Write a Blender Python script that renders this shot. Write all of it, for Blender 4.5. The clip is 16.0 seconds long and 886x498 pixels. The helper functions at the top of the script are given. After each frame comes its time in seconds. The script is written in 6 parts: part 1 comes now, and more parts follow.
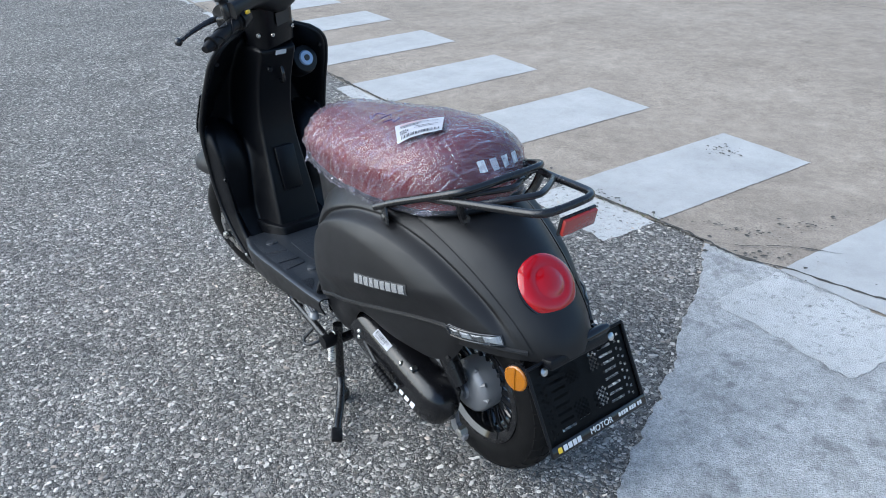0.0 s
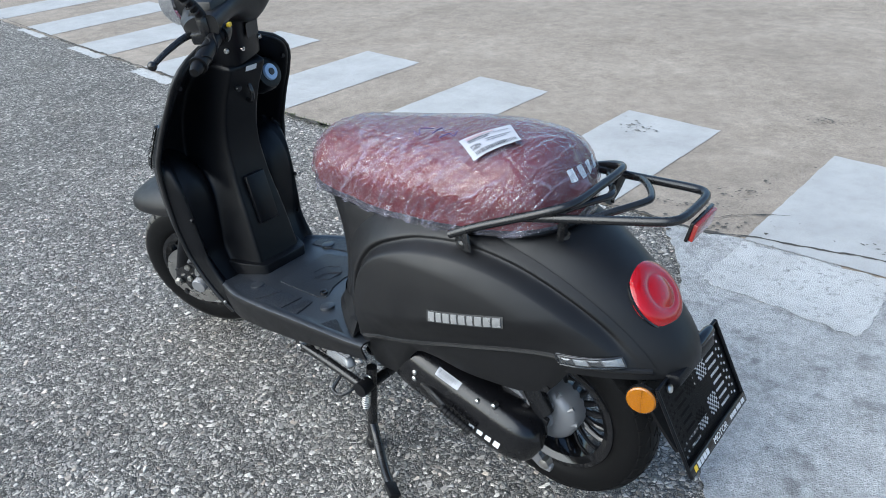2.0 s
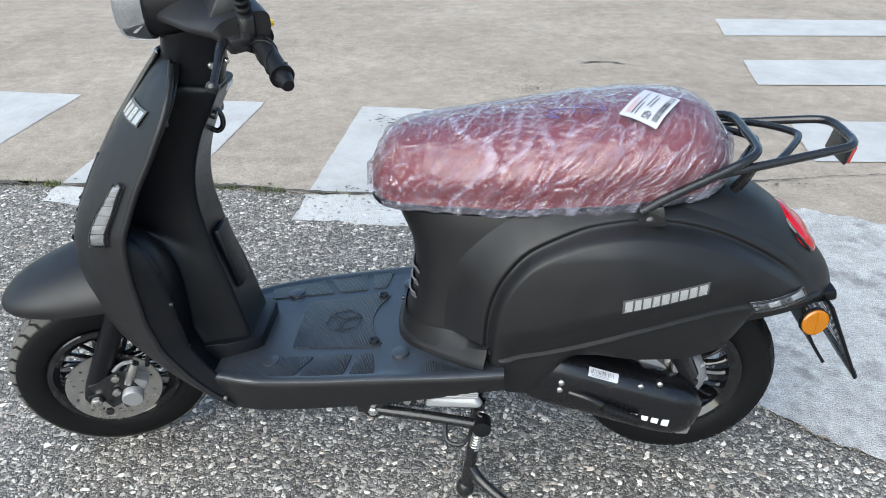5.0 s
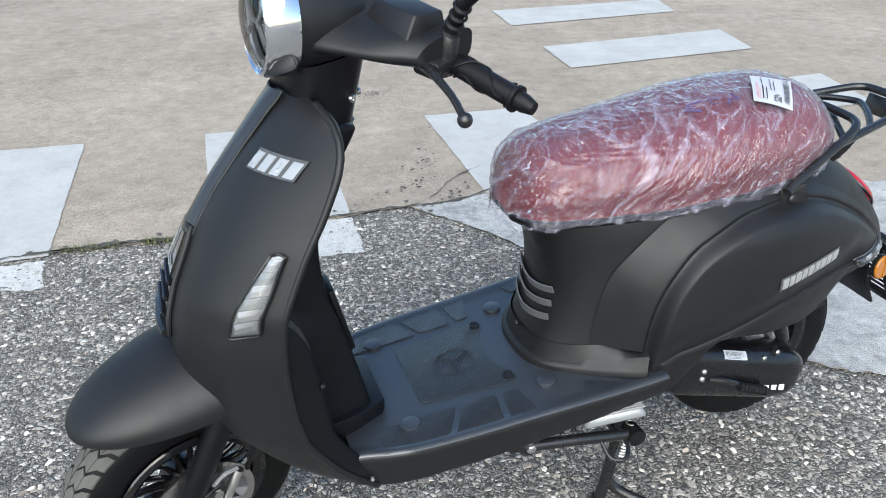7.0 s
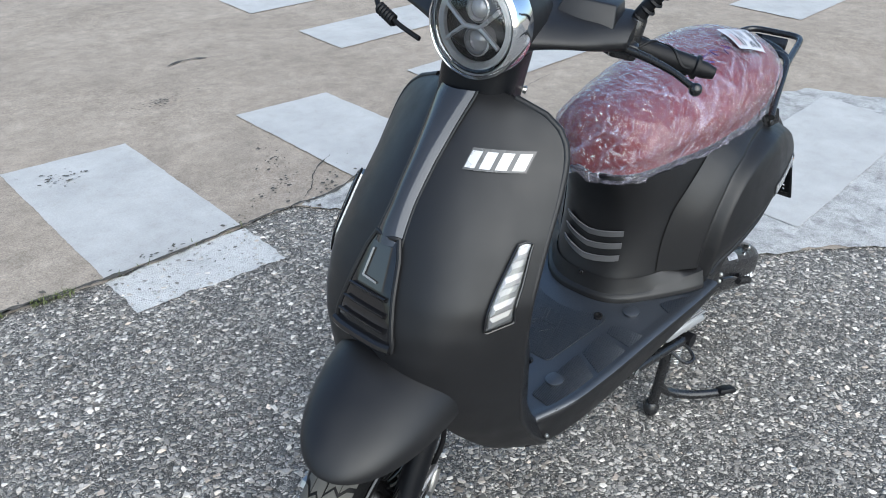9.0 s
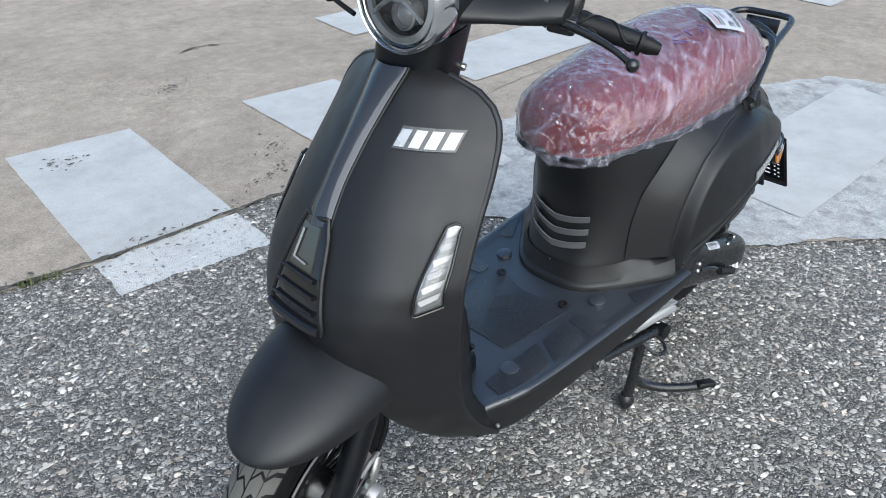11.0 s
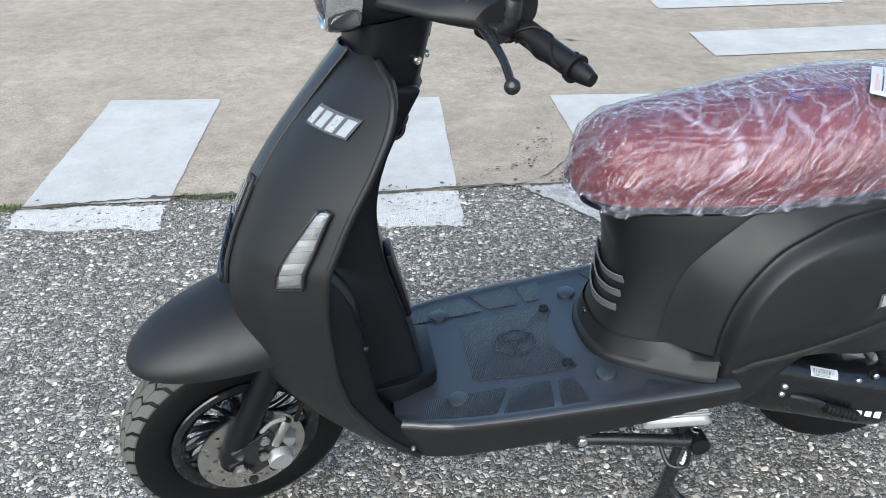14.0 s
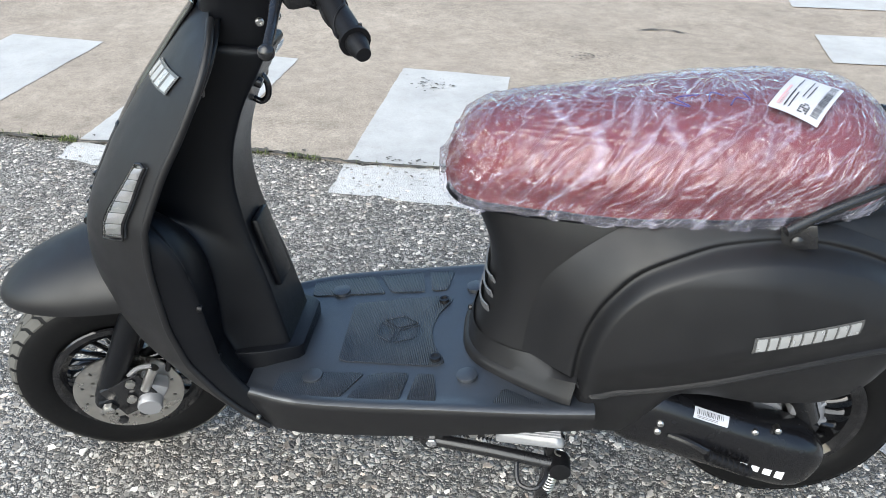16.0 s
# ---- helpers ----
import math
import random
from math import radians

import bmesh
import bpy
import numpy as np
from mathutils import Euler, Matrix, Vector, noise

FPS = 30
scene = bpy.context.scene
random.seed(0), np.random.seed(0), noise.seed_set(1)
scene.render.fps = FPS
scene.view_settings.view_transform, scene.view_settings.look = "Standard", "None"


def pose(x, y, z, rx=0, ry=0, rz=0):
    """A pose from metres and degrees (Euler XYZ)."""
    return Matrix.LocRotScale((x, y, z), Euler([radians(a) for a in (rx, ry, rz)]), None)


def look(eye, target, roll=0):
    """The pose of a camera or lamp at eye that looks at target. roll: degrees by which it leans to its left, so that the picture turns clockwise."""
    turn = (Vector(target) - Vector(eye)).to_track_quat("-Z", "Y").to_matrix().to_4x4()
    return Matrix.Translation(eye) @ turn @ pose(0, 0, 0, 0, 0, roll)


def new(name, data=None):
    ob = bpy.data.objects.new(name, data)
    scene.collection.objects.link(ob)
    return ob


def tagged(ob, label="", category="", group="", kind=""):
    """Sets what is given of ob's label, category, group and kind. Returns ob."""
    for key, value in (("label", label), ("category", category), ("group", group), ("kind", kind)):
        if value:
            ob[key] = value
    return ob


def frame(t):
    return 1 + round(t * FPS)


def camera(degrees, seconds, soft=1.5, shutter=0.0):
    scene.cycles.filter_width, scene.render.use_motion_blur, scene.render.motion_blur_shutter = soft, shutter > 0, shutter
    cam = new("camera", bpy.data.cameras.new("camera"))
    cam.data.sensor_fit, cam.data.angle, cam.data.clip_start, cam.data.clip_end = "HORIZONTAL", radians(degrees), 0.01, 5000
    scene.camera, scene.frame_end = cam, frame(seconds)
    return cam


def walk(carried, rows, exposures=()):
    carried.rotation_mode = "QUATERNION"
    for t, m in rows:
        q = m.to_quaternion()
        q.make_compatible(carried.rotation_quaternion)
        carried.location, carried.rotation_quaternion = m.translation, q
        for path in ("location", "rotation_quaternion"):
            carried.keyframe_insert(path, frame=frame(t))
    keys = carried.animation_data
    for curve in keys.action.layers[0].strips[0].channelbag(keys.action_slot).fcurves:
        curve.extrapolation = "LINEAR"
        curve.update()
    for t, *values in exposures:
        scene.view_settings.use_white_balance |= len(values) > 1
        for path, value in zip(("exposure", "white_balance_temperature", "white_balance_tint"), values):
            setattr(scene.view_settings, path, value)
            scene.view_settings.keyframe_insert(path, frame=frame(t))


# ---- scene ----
cam = camera(58.3, 16.0, soft=0.95)
PATH = [
    (0, (-0.976, 0.892, 1.297), (0.457, -0.147, 0.366), -2.6),
    (0.5, (-0.979, 0.896, 1.279), (0.422, -0.169, 0.329), -2.7),
    (1, (-0.837, 0.871, 1.261), (0.5, -0.262, 0.298), -2.8),
    (1.5, (-0.691, 0.942, 1.259), (0.552, -0.289, 0.289), -3.0),
    (2, (-0.522, 1.104, 1.294), (0.601, -0.239, 0.326), -3.5),
    (2.5, (-0.304, 1.133, 1.231), (0.666, -0.329, 0.27), -3.5),
    (3, (-0.115, 1.148, 1.202), (0.676, -0.42, 0.245), -2.8),
    (3.5, (0.013, 1.264, 1.215), (0.617, -0.387, 0.261), -1.8),
    (6, (0.849, 1.32, 1.222), (0.625, -0.412, 0.247), -0.5),
    (6.5, (1.011, 1.175, 1.198), (0.611, -0.527, 0.226), -0.2),
    (7, (1.187, 1.101, 1.209), (0.598, -0.546, 0.239), 0.0),
    (7.5, (1.388, 1.057, 1.239), (0.604, -0.505, 0.267), 0.2),
    (8, (1.527, 0.907, 1.222), (0.549, -0.541, 0.249), 0.1),
    (8.5, (1.662, 0.787, 1.233), (0.526, -0.525, 0.238), 0.3),
    (9, (1.867, 0.75, 1.251), (0.611, -0.432, 0.239), 0.6),
    (9.5, (1.928, 0.744, 1.245), (0.606, -0.358, 0.226), 1.2),
    (12, (1.586, 1.024, 1.216), (0.656, -0.42, 0.192), -1.6),
    (12.5, (1.519, 1.104, 1.22), (0.757, -0.444, 0.208), -1.7),
    (13, (1.348, 1.034, 1.197), (0.77, -0.598, 0.196), -1.4),
    (13.5, (1.207, 1.008, 1.18), (0.805, -0.675, 0.177), -0.8),
    (14, (1.064, 1.11, 1.181), (0.816, -0.598, 0.17), 0.1),
    (14.5, (0.901, 1.155, 1.199), (0.773, -0.558, 0.175), 1.1),
    (15, (0.7, 1.075, 1.146), (0.675, -0.631, 0.103), 1.5),
    (15.5, (0.614, 1.062, 1.159), (0.675, -0.637, 0.106), 1.7),
    (16, (0.611, 1.076, 1.161), (0.748, -0.616, 0.103), 1.3),
]
EXPOSURES = [(0.0, 1.35, 5650, 4), (2.0, 1.38, 5850, 3), (3.5, 1.54, 6060, 3), (6.0, 1.6, 6110, 3), (7.5, 1.54, 6110, 3), (9.0, 1.38, 5960, 4), (9.7, 1.34, 5960, 4), (12.0, 1.44, 5960, 4), (14.0, 1.62, 6120, 3), (16.0, 1.75, 6300, 4)]
walk(cam, [(t, look(eye, target, roll)) for t, eye, target, roll in PATH], EXPOSURES)

# ---- light ----
world = bpy.data.worlds.new("sky")
scene.world = world
world.use_nodes = True
wn = world.node_tree
for n in list(wn.nodes):
    wn.nodes.remove(n)
sky = wn.nodes.new("ShaderNodeTexSky")
sky.sky_type, sky.sun_disc = "NISHITA", False
SUN_EL, SUN_AZ = 40.0, 26.0
sky.sun_elevation, sky.sun_rotation = radians(SUN_EL), radians(SUN_AZ)
sky.air_density, sky.dust_density, sky.ozone_density = 1.0, 2.0, 1.5
bgn = wn.nodes.new("ShaderNodeBackground")
bgn.inputs["Strength"].default_value = 0.10
wout = wn.nodes.new("ShaderNodeOutputWorld")
wn.links.new(sky.outputs[0], bgn.inputs[0])
wn.links.new(bgn.outputs[0], wout.inputs[0])
sun_data = bpy.data.lights.new("sun", "SUN")
sun_data.energy, sun_data.angle, sun_data.color = 1.9, radians(85), (1.0, 0.95, 0.88)
sun = new("sun", sun_data)
sun.rotation_euler = (radians(90 - SUN_EL), 0, radians(180 - SUN_AZ))


# ---- materials ----
class Nodes:
    """A small helper to write node materials in few lines."""

    def __init__(self, name):
        self.mat = bpy.data.materials.new(name)
        self.mat.use_nodes = True
        self.t = self.mat.node_tree
        self.b = self.t.nodes["Principled BSDF"]
        self.out = self.t.nodes["Material Output"]
        self.co = self.t.nodes.new("ShaderNodeTexCoord").outputs["Object"]

    def n(self, kind, ins=None, **props):
        nd = self.t.nodes.new(kind)
        if "operation" in props:
            nd.operation = props["operation"]
        if "data_type" in props:
            nd.data_type, nd.blend_type = props["data_type"], props["blend_type"]
        if "feature" in props:
            nd.feature = props["feature"]
        if "wave_type" in props:
            nd.wave_type, nd.bands_direction = props["wave_type"], props["bands_direction"]
        for k, v in (ins or {}).items():
            if isinstance(v, bpy.types.NodeSocket):
                self.t.links.new(v, nd.inputs[k])
            else:
                nd.inputs[k].default_value = v
        return nd

    def set(self, **kw):
        for k, v in kw.items():
            sock = self.b.inputs[k.replace("_", " ")]
            if isinstance(v, bpy.types.NodeSocket):
                self.t.links.new(v, sock)
            else:
                sock.default_value = v
        return self

    def stretched(self, scale):
        return self.n("ShaderNodeMapping", {"Vector": self.co, "Scale": scale}).outputs[0]

    def noise(self, scale, detail=4.0, rough=0.55, vec=None, out=0):
        return self.n("ShaderNodeTexNoise", {"Vector": vec or self.co, "Scale": scale, "Detail": detail, "Roughness": rough}).outputs[out]

    def ramp(self, fac, stops):
        nd = self.n("ShaderNodeValToRGB", {"Fac": fac})
        el = nd.color_ramp.elements
        while len(el) < len(stops):
            el.new(0.5)
        for e, (p, c) in zip(el, stops):
            e.position = p
            e.color = (c, c, c, 1) if isinstance(c, (int, float)) else (*c, 1)
        return nd.outputs[0]

    def mix(self, fac, a, b, blend="MIX"):
        nd = self.n("ShaderNodeMix", data_type="RGBA", blend_type=blend)
        for idx, v in ((0, fac), (6, a), (7, b)):
            if isinstance(v, bpy.types.NodeSocket):
                self.t.links.new(v, nd.inputs[idx])
            elif isinstance(v, (int, float)):
                nd.inputs[idx].default_value = v if idx == 0 else (v, v, v, 1)
            else:
                nd.inputs[idx].default_value = (*v, 1)
        return nd.outputs[2]

    def math(self, op, a, b=0.0):
        return self.n("ShaderNodeMath", {0: a, 1: b}, operation=op).outputs[0]

    def bump(self, height, strength=0.3, dist=0.002, normal=None):
        ins = {"Height": height, "Strength": strength, "Distance": dist}
        if normal is not None:
            ins["Normal"] = normal
        return self.n("ShaderNodeBump", ins).outputs[0]


def paint(name, col, rough=0.4, metal=0.0, grain=900.0, bump=0.02, var=0.15, dust=0.0, coat=0.0, spec=0.5):
    """A plain coat: faint colour and gloss variation, fine orange-peel relief, a little dust."""
    m = Nodes(name)
    big = m.noise(9.0, 5)
    fine = m.noise(grain, 2)
    lo, hi = tuple(c * (1 - var) for c in col), tuple(c * (1 + var) for c in col)
    colour = m.mix(big, lo, hi)
    if dust:
        spots = m.ramp(m.noise(160.0, 6, 0.7), [(0.55, 0.0), (0.8, dust)])
        colour = m.mix(spots, colour, (0.3, 0.29, 0.27))
    rr = m.ramp(m.noise(25.0, 4), [(0.3, max(rough - 0.06, 0.02)), (0.7, rough + 0.06)])
    m.set(Base_Color=colour, Roughness=rr, Metallic=metal, Normal=m.bump(fine, bump * 10, 0.0004), Coat_Weight=coat, Specular_IOR_Level=spec)
    return m.mat


BLACK = paint("matte_black_paint", (0.0068, 0.0068, 0.0077), 0.46, bump=0.02, var=0.10, spec=0.35)
STRIPM = paint("dark_gloss_film", (0.055, 0.056, 0.060), 0.08, metal=0.6, bump=0.02, grain=90.0)
GLOSS = paint("gloss_black_plastic", (0.008, 0.008, 0.009), 0.08, bump=0.004)
PLASTIC = paint("black_textured_plastic", (0.0034, 0.0038, 0.0052), 0.34, grain=1500, bump=0.05, dust=0.01, spec=0.22)
# black plastic; the blue in its base colour stands in for reflected sky
FLOORP = paint("sky_tinted_floor_plastic", (0.016, 0.0195, 0.026), 0.36, grain=1500, bump=0.05, dust=0.05, spec=1.0)
STEELB = paint("black_painted_steel", (0.010, 0.010, 0.011), 0.25, bump=0.02)
ENGINE = paint("dark_engine_casting", (0.03, 0.03, 0.032), 0.55, grain=500, bump=0.1)
COVER = paint("satin_black_cover", (0.005, 0.005, 0.006), 0.24, bump=0.015)
ALU = paint("cast_aluminium", (0.24, 0.24, 0.25), 0.42, metal=0.4, grain=600, bump=0.05)
STEEL = paint("brushed_steel", (0.55, 0.54, 0.52), 0.3, metal=1.0)
CHROME = paint("chrome", (0.85, 0.86, 0.88), 0.05, metal=1.0, bump=0.0, var=0.02)
RUBBER = paint("rubber", (0.005, 0.005, 0.006), 0.50, grain=700, bump=0.06, dust=0.02, spec=0.2)
TYRE = paint("tyre_rubber", (0.0042, 0.0042, 0.0046), 0.55, grain=500, bump=0.05, dust=0.03, spec=0.13)
TREAD = paint("dusty_tread_rubber", (0.062, 0.060, 0.054), 0.85, grain=500, bump=0.08, var=0.4)
WHITE = paint("white_sticker", (0.62, 0.62, 0.63), 0.45, bump=0.01, var=0.04)
INK = paint("black_ink", (0.02, 0.02, 0.02), 0.5, bump=0.0)
PAPER = paint("label_paper", (0.36, 0.365, 0.40), 0.5, bump=0.01, var=0.06)
REDINK = paint("red_ink", (0.42, 0.26, 0.27), 0.5, bump=0.0)
BLUEINK = paint("blue_marker_ink", (0.045, 0.03, 0.13), 0.5, bump=0.0)
FOIL = paint("silver_badge_foil", (0.40, 0.40, 0.40), 0.28, metal=0.5, bump=0.02)
BADGE = paint("dark_badge_backing", (0.06, 0.06, 0.06), 0.25, bump=0.01)
YELLOW = paint("yellow_print", (0.75, 0.5, 0.03), 0.4)
DARKLENS = paint("smoked_lens", (0.012, 0.012, 0.013), 0.06, bump=0.0)
GREYFIN = paint("grey_fin_plastic", (0.10, 0.10, 0.105), 0.4, bump=0.03)
BLUECAP = paint("pale_blue_cap", (0.35, 0.45, 0.62), 0.25, bump=0.01)


def lens(name, col, rough=0.08, trans=0.0, scale=420.0, strength=0.5, coat=0.6):
    m = Nodes(name)
    cell = m.n("ShaderNodeTexVoronoi", {"Vector": m.co, "Scale": scale}).outputs[0]
    m.set(Base_Color=(*col, 1), Roughness=rough, Transmission_Weight=trans, IOR=1.49, Coat_Weight=coat, Coat_Roughness=0.03, Normal=m.bump(cell, strength, 0.0006))
    return m.mat


RED = lens("red_lens", (0.32, 0.0015, 0.006), 0.12, 0.0, 90, 0.4, 0.25)
REFLRED = lens("red_reflector", (0.28, 0.025, 0.02), 0.2, 0.0, 900, 0.6)
AMBER = lens("amber_reflector", (0.30, 0.102, 0.001), 0.15, 0.0, 260, 0.8)
CRYSTAL = lens("clear_wrap", (0.17, 0.173, 0.178), 0.15, 0.0, 60, 1.0)


FACET = lens("bright_reflector_facet", (0.17, 0.175, 0.18), 0.16, 0.0, 300, 0.4)
TRAY = paint("silver_lamp_tray", (0.22, 0.225, 0.23), 0.22, metal=0.7, bump=0.05, grain=260.0)
RINGW = paint("pale_ring_diffuser", (0.42, 0.43, 0.44), 0.25, bump=0.0, var=0.05)
BARG = paint("silver_lamp_bar", (0.30, 0.30, 0.31), 0.3, metal=0.4, bump=0.0)
PROJ = lens("projector_glass", (0.16, 0.16, 0.165), 0.05, 0.0, 60, 0.5)
SMOKE = lens("smoky_lens", (0.02, 0.02, 0.02), 0.05, 0.0, 40, 0.2)


def glass_shell(name, col=(1, 1, 1), haze=0.0):
    m = Nodes(name)
    gl = m.n("ShaderNodeBsdfGlossy", {"Color": (1, 1, 1, 1), "Roughness": 0.03})
    tr = m.n("ShaderNodeBsdfTransparent", {"Color": (*col, 1)})
    fr = m.n("ShaderNodeFresnel", {"IOR": 1.5})
    mx = m.n("ShaderNodeMixShader", {0: fr.outputs[0], 1: tr.outputs[0], 2: gl.outputs[0]})
    m.t.links.new(mx.outputs[0], m.out.inputs[0])
    return m.mat


LAMPGLASS = glass_shell("clear_lamp_glass")


def vinyl():
    m = Nodes("burgundy_vinyl")
    cells = m.n("ShaderNodeTexVoronoi", {"Vector": m.co, "Scale": 700.0}).outputs[0]
    col = m.mix(m.noise(14.0, 5), (0.100, 0.010, 0.011), (0.140, 0.016, 0.016))
    m.set(Base_Color=col, Roughness=0.65, Specular_IOR_Level=0.05, Normal=m.bump(cells, 0.3, 0.0005))
    return m.mat


def film():
    """Thin loose polythene: clear, with a net of sharp creases, fine pull lines and a faint milky haze along the
    folds, tinted lilac in place of reflected sky.
    """
    m = Nodes("clear_plastic_film")
    shear = m.n("ShaderNodeMapping", {"Vector": m.co, "Rotation": (0.15, 0.68, 0.20)}).outputs[0]
    wob = m.n("ShaderNodeVectorMath", {0: m.noise(11.0, 3, 0.5, None, 1), "Scale": 0.05}, operation="SCALE").outputs[0]
    pull = m.n("ShaderNodeVectorMath", {0: shear, 1: wob}, operation="ADD").outputs[0]
    long = m.n("ShaderNodeMapping", {"Vector": pull, "Scale": (1.0, 0.22, 0.09)}).outputs[0]
    short = m.n("ShaderNodeMapping", {"Vector": pull, "Scale": (1.0, 0.45, 0.30)}).outputs[0]

    def crease(vec, scale, width):
        e = m.n("ShaderNodeTexVoronoi", {"Vector": vec, "Scale": scale}, feature="DISTANCE_TO_EDGE").outputs[0]
        return m.ramp(e, [(0.0, 1.0), (width, 0.0)])
    c1, c2, c3 = crease(long, 30.0, 0.060), crease(short, 46.0, 0.05), crease(long, 100.0, 0.10)
    tilt = m.n("ShaderNodeTexVoronoi", {"Vector": short, "Scale": 30.0}).outputs[0]
    lines = m.noise(200.0, 3, 0.6, m.n("ShaderNodeMapping", {"Vector": pull, "Scale": (1.0, 0.15, 0.07)}).outputs[0])
    h = m.math("ADD", m.math("MULTIPLY", c1, 0.28), m.math("MULTIPLY", c2, 0.16))
    h = m.math("ADD", h, m.math("MULTIPLY", c3, 0.16))
    h = m.math("ADD", h, m.math("MULTIPLY", tilt, 0.40))
    h = m.math("ADD", h, m.math("MULTIPLY", lines, 0.40))
    nrm = m.bump(h, 0.95, 0.0050)
    gl = m.n("ShaderNodeBsdfGlossy", {"Color": (1, 1, 1, 1), "Roughness": 0.05, "Normal": nrm})
    # lilac in the haze colour imitates blue sky mirrored by the film
    df = m.n("ShaderNodeBsdfDiffuse", {"Color": (0.74, 0.72, 0.92, 1), "Normal": nrm})
    tr = m.n("ShaderNodeBsdfTransparent", {"Color": (0.96, 0.95, 0.96, 1)})
    fr = m.n("ShaderNodeFresnel", {"IOR": 1.50, "Normal": nrm})
    sheen = m.math("MINIMUM", m.math("ADD", m.math("MULTIPLY", fr.outputs[0], 0.85), 0.01), 0.65)
    fold = m.math("MAXIMUM", m.math("MULTIPLY", c1, 0.8), m.math("MULTIPLY", c3, 0.6))
    haze = m.math("ADD", m.ramp(fold, [(0.30, 0.045), (0.75, 0.20)]), m.ramp(lines, [(0.56, 0.0), (0.74, 0.16)]))
    a = m.n("ShaderNodeMixShader", {0: haze, 1: tr.outputs[0], 2: df.outputs[0]})
    c = m.n("ShaderNodeMixShader", {0: sheen, 1: a.outputs[0], 2: gl.outputs[0]})
    m.t.links.new(c.outputs[0], m.out.inputs[0])
    return m.mat


VINYL, FILM = vinyl(), film()


def ribbed(name, scale, turn):
    m = Nodes(name)
    rot = m.n("ShaderNodeMapping", {"Vector": m.co, "Rotation": (0, 0, turn)}).outputs[0]
    wave = m.n("ShaderNodeTexWave", {"Vector": rot, "Scale": scale, "Distortion": 0.0}, wave_type="BANDS", bands_direction="X").outputs[1]
    dust = m.ramp(m.noise(60.0, 6, 0.7), [(0.5, 0.0), (0.85, 0.12)])
    # the mat's blue base likewise imitates sky sheen on black rubber
    m.set(Base_Color=m.mix(dust, (0.014, 0.0172, 0.0235), (0.2, 0.2, 0.2)), Specular_IOR_Level=0.9, Roughness=0.36, Normal=m.bump(wave, 0.9, 0.0014))
    return m.mat


MAT = ribbed("ribbed_rubber_mat", 105.0, 0.0)


def asphalt():
    """Old asphalt with exposed pale chippings in a dark binder."""
    m = Nodes("worn_asphalt")
    def chips(scale, seed):
        vec = m.n("ShaderNodeVectorMath", {0: m.co, 1: (seed, seed * 0.7, 0)}, operation="ADD").outputs[0]
        warp = m.noise(scale * 0.9, 2, 0.5, vec, 1)
        vec = m.n("ShaderNodeVectorMath", {0: vec, 1: m.n("ShaderNodeVectorMath", {0: warp, "Scale": 0.30 / scale}, operation="SCALE").outputs[0]}, operation="ADD").outputs[0]
        v = m.n("ShaderNodeTexVoronoi", {"Vector": vec, "Scale": scale})
        e = m.n("ShaderNodeTexVoronoi", {"Vector": vec, "Scale": scale}, feature="DISTANCE_TO_EDGE").outputs[0]
        tone = m.n("ShaderNodeSeparateColor", {0: v.outputs[1]})
        return v.outputs[0], e, tone.outputs[0], tone.outputs[1]
    d1, e1, t1, k1 = chips(88.0, 0.0)
    d2, e2, t2, k2 = chips(200.0, 3.0)
    stone = m.ramp(t1, [(0.0, (0.15, 0.15, 0.152)), (0.35, (0.26, 0.258, 0.255)), (0.72, (0.44, 0.435, 0.425)), (1.0, (0.85, 0.84, 0.82))])
    small = m.ramp(t2, [(0.0, (0.08, 0.08, 0.08)), (0.5, (0.24, 0.238, 0.235)), (1.0, (0.66, 0.65, 0.63))])
    binder = m.mix(m.ramp(e2, [(0.02, 0.0), (0.18, 1.0)]), (0.040, 0.039, 0.038), small)
    shown = m.math("MULTIPLY", m.ramp(e1, [(0.04, 0.0), (0.10, 1.0)]), m.ramp(k1, [(0.30, 0.0), (0.36, 1.0)]))
    col = m.mix(shown, binder, stone)
    patch = m.ramp(m.noise(2.3, 6, 0.65), [(0.3, 0.68), (0.7, 1.04)])
    col = m.mix(1.0, m.mix(1.0, col, patch, "MULTIPLY"), (0.97, 0.925, 0.865), "MULTIPLY")
    brown = m.ramp(m.noise(3.1, 6, 0.65), [(0.55, 0.0), (0.75, 0.35)])
    col = m.mix(brown, col, m.mix(1.0, col, (1.08, 1.0, 0.88), "MULTIPLY"))
    hgt = m.math("ADD", m.math("MULTIPLY", m.ramp(e1, [(0.0, 0.0), (0.3, 1.0)]), shown), m.math("MULTIPLY", m.ramp(e2, [(0.0, 0.0), (0.35, 1.0)]), 0.4))
    m.set(Base_Color=col, Roughness=0.78, Specular_IOR_Level=0.35, Normal=m.bump(hgt, 1.0, 0.0075))
    return m


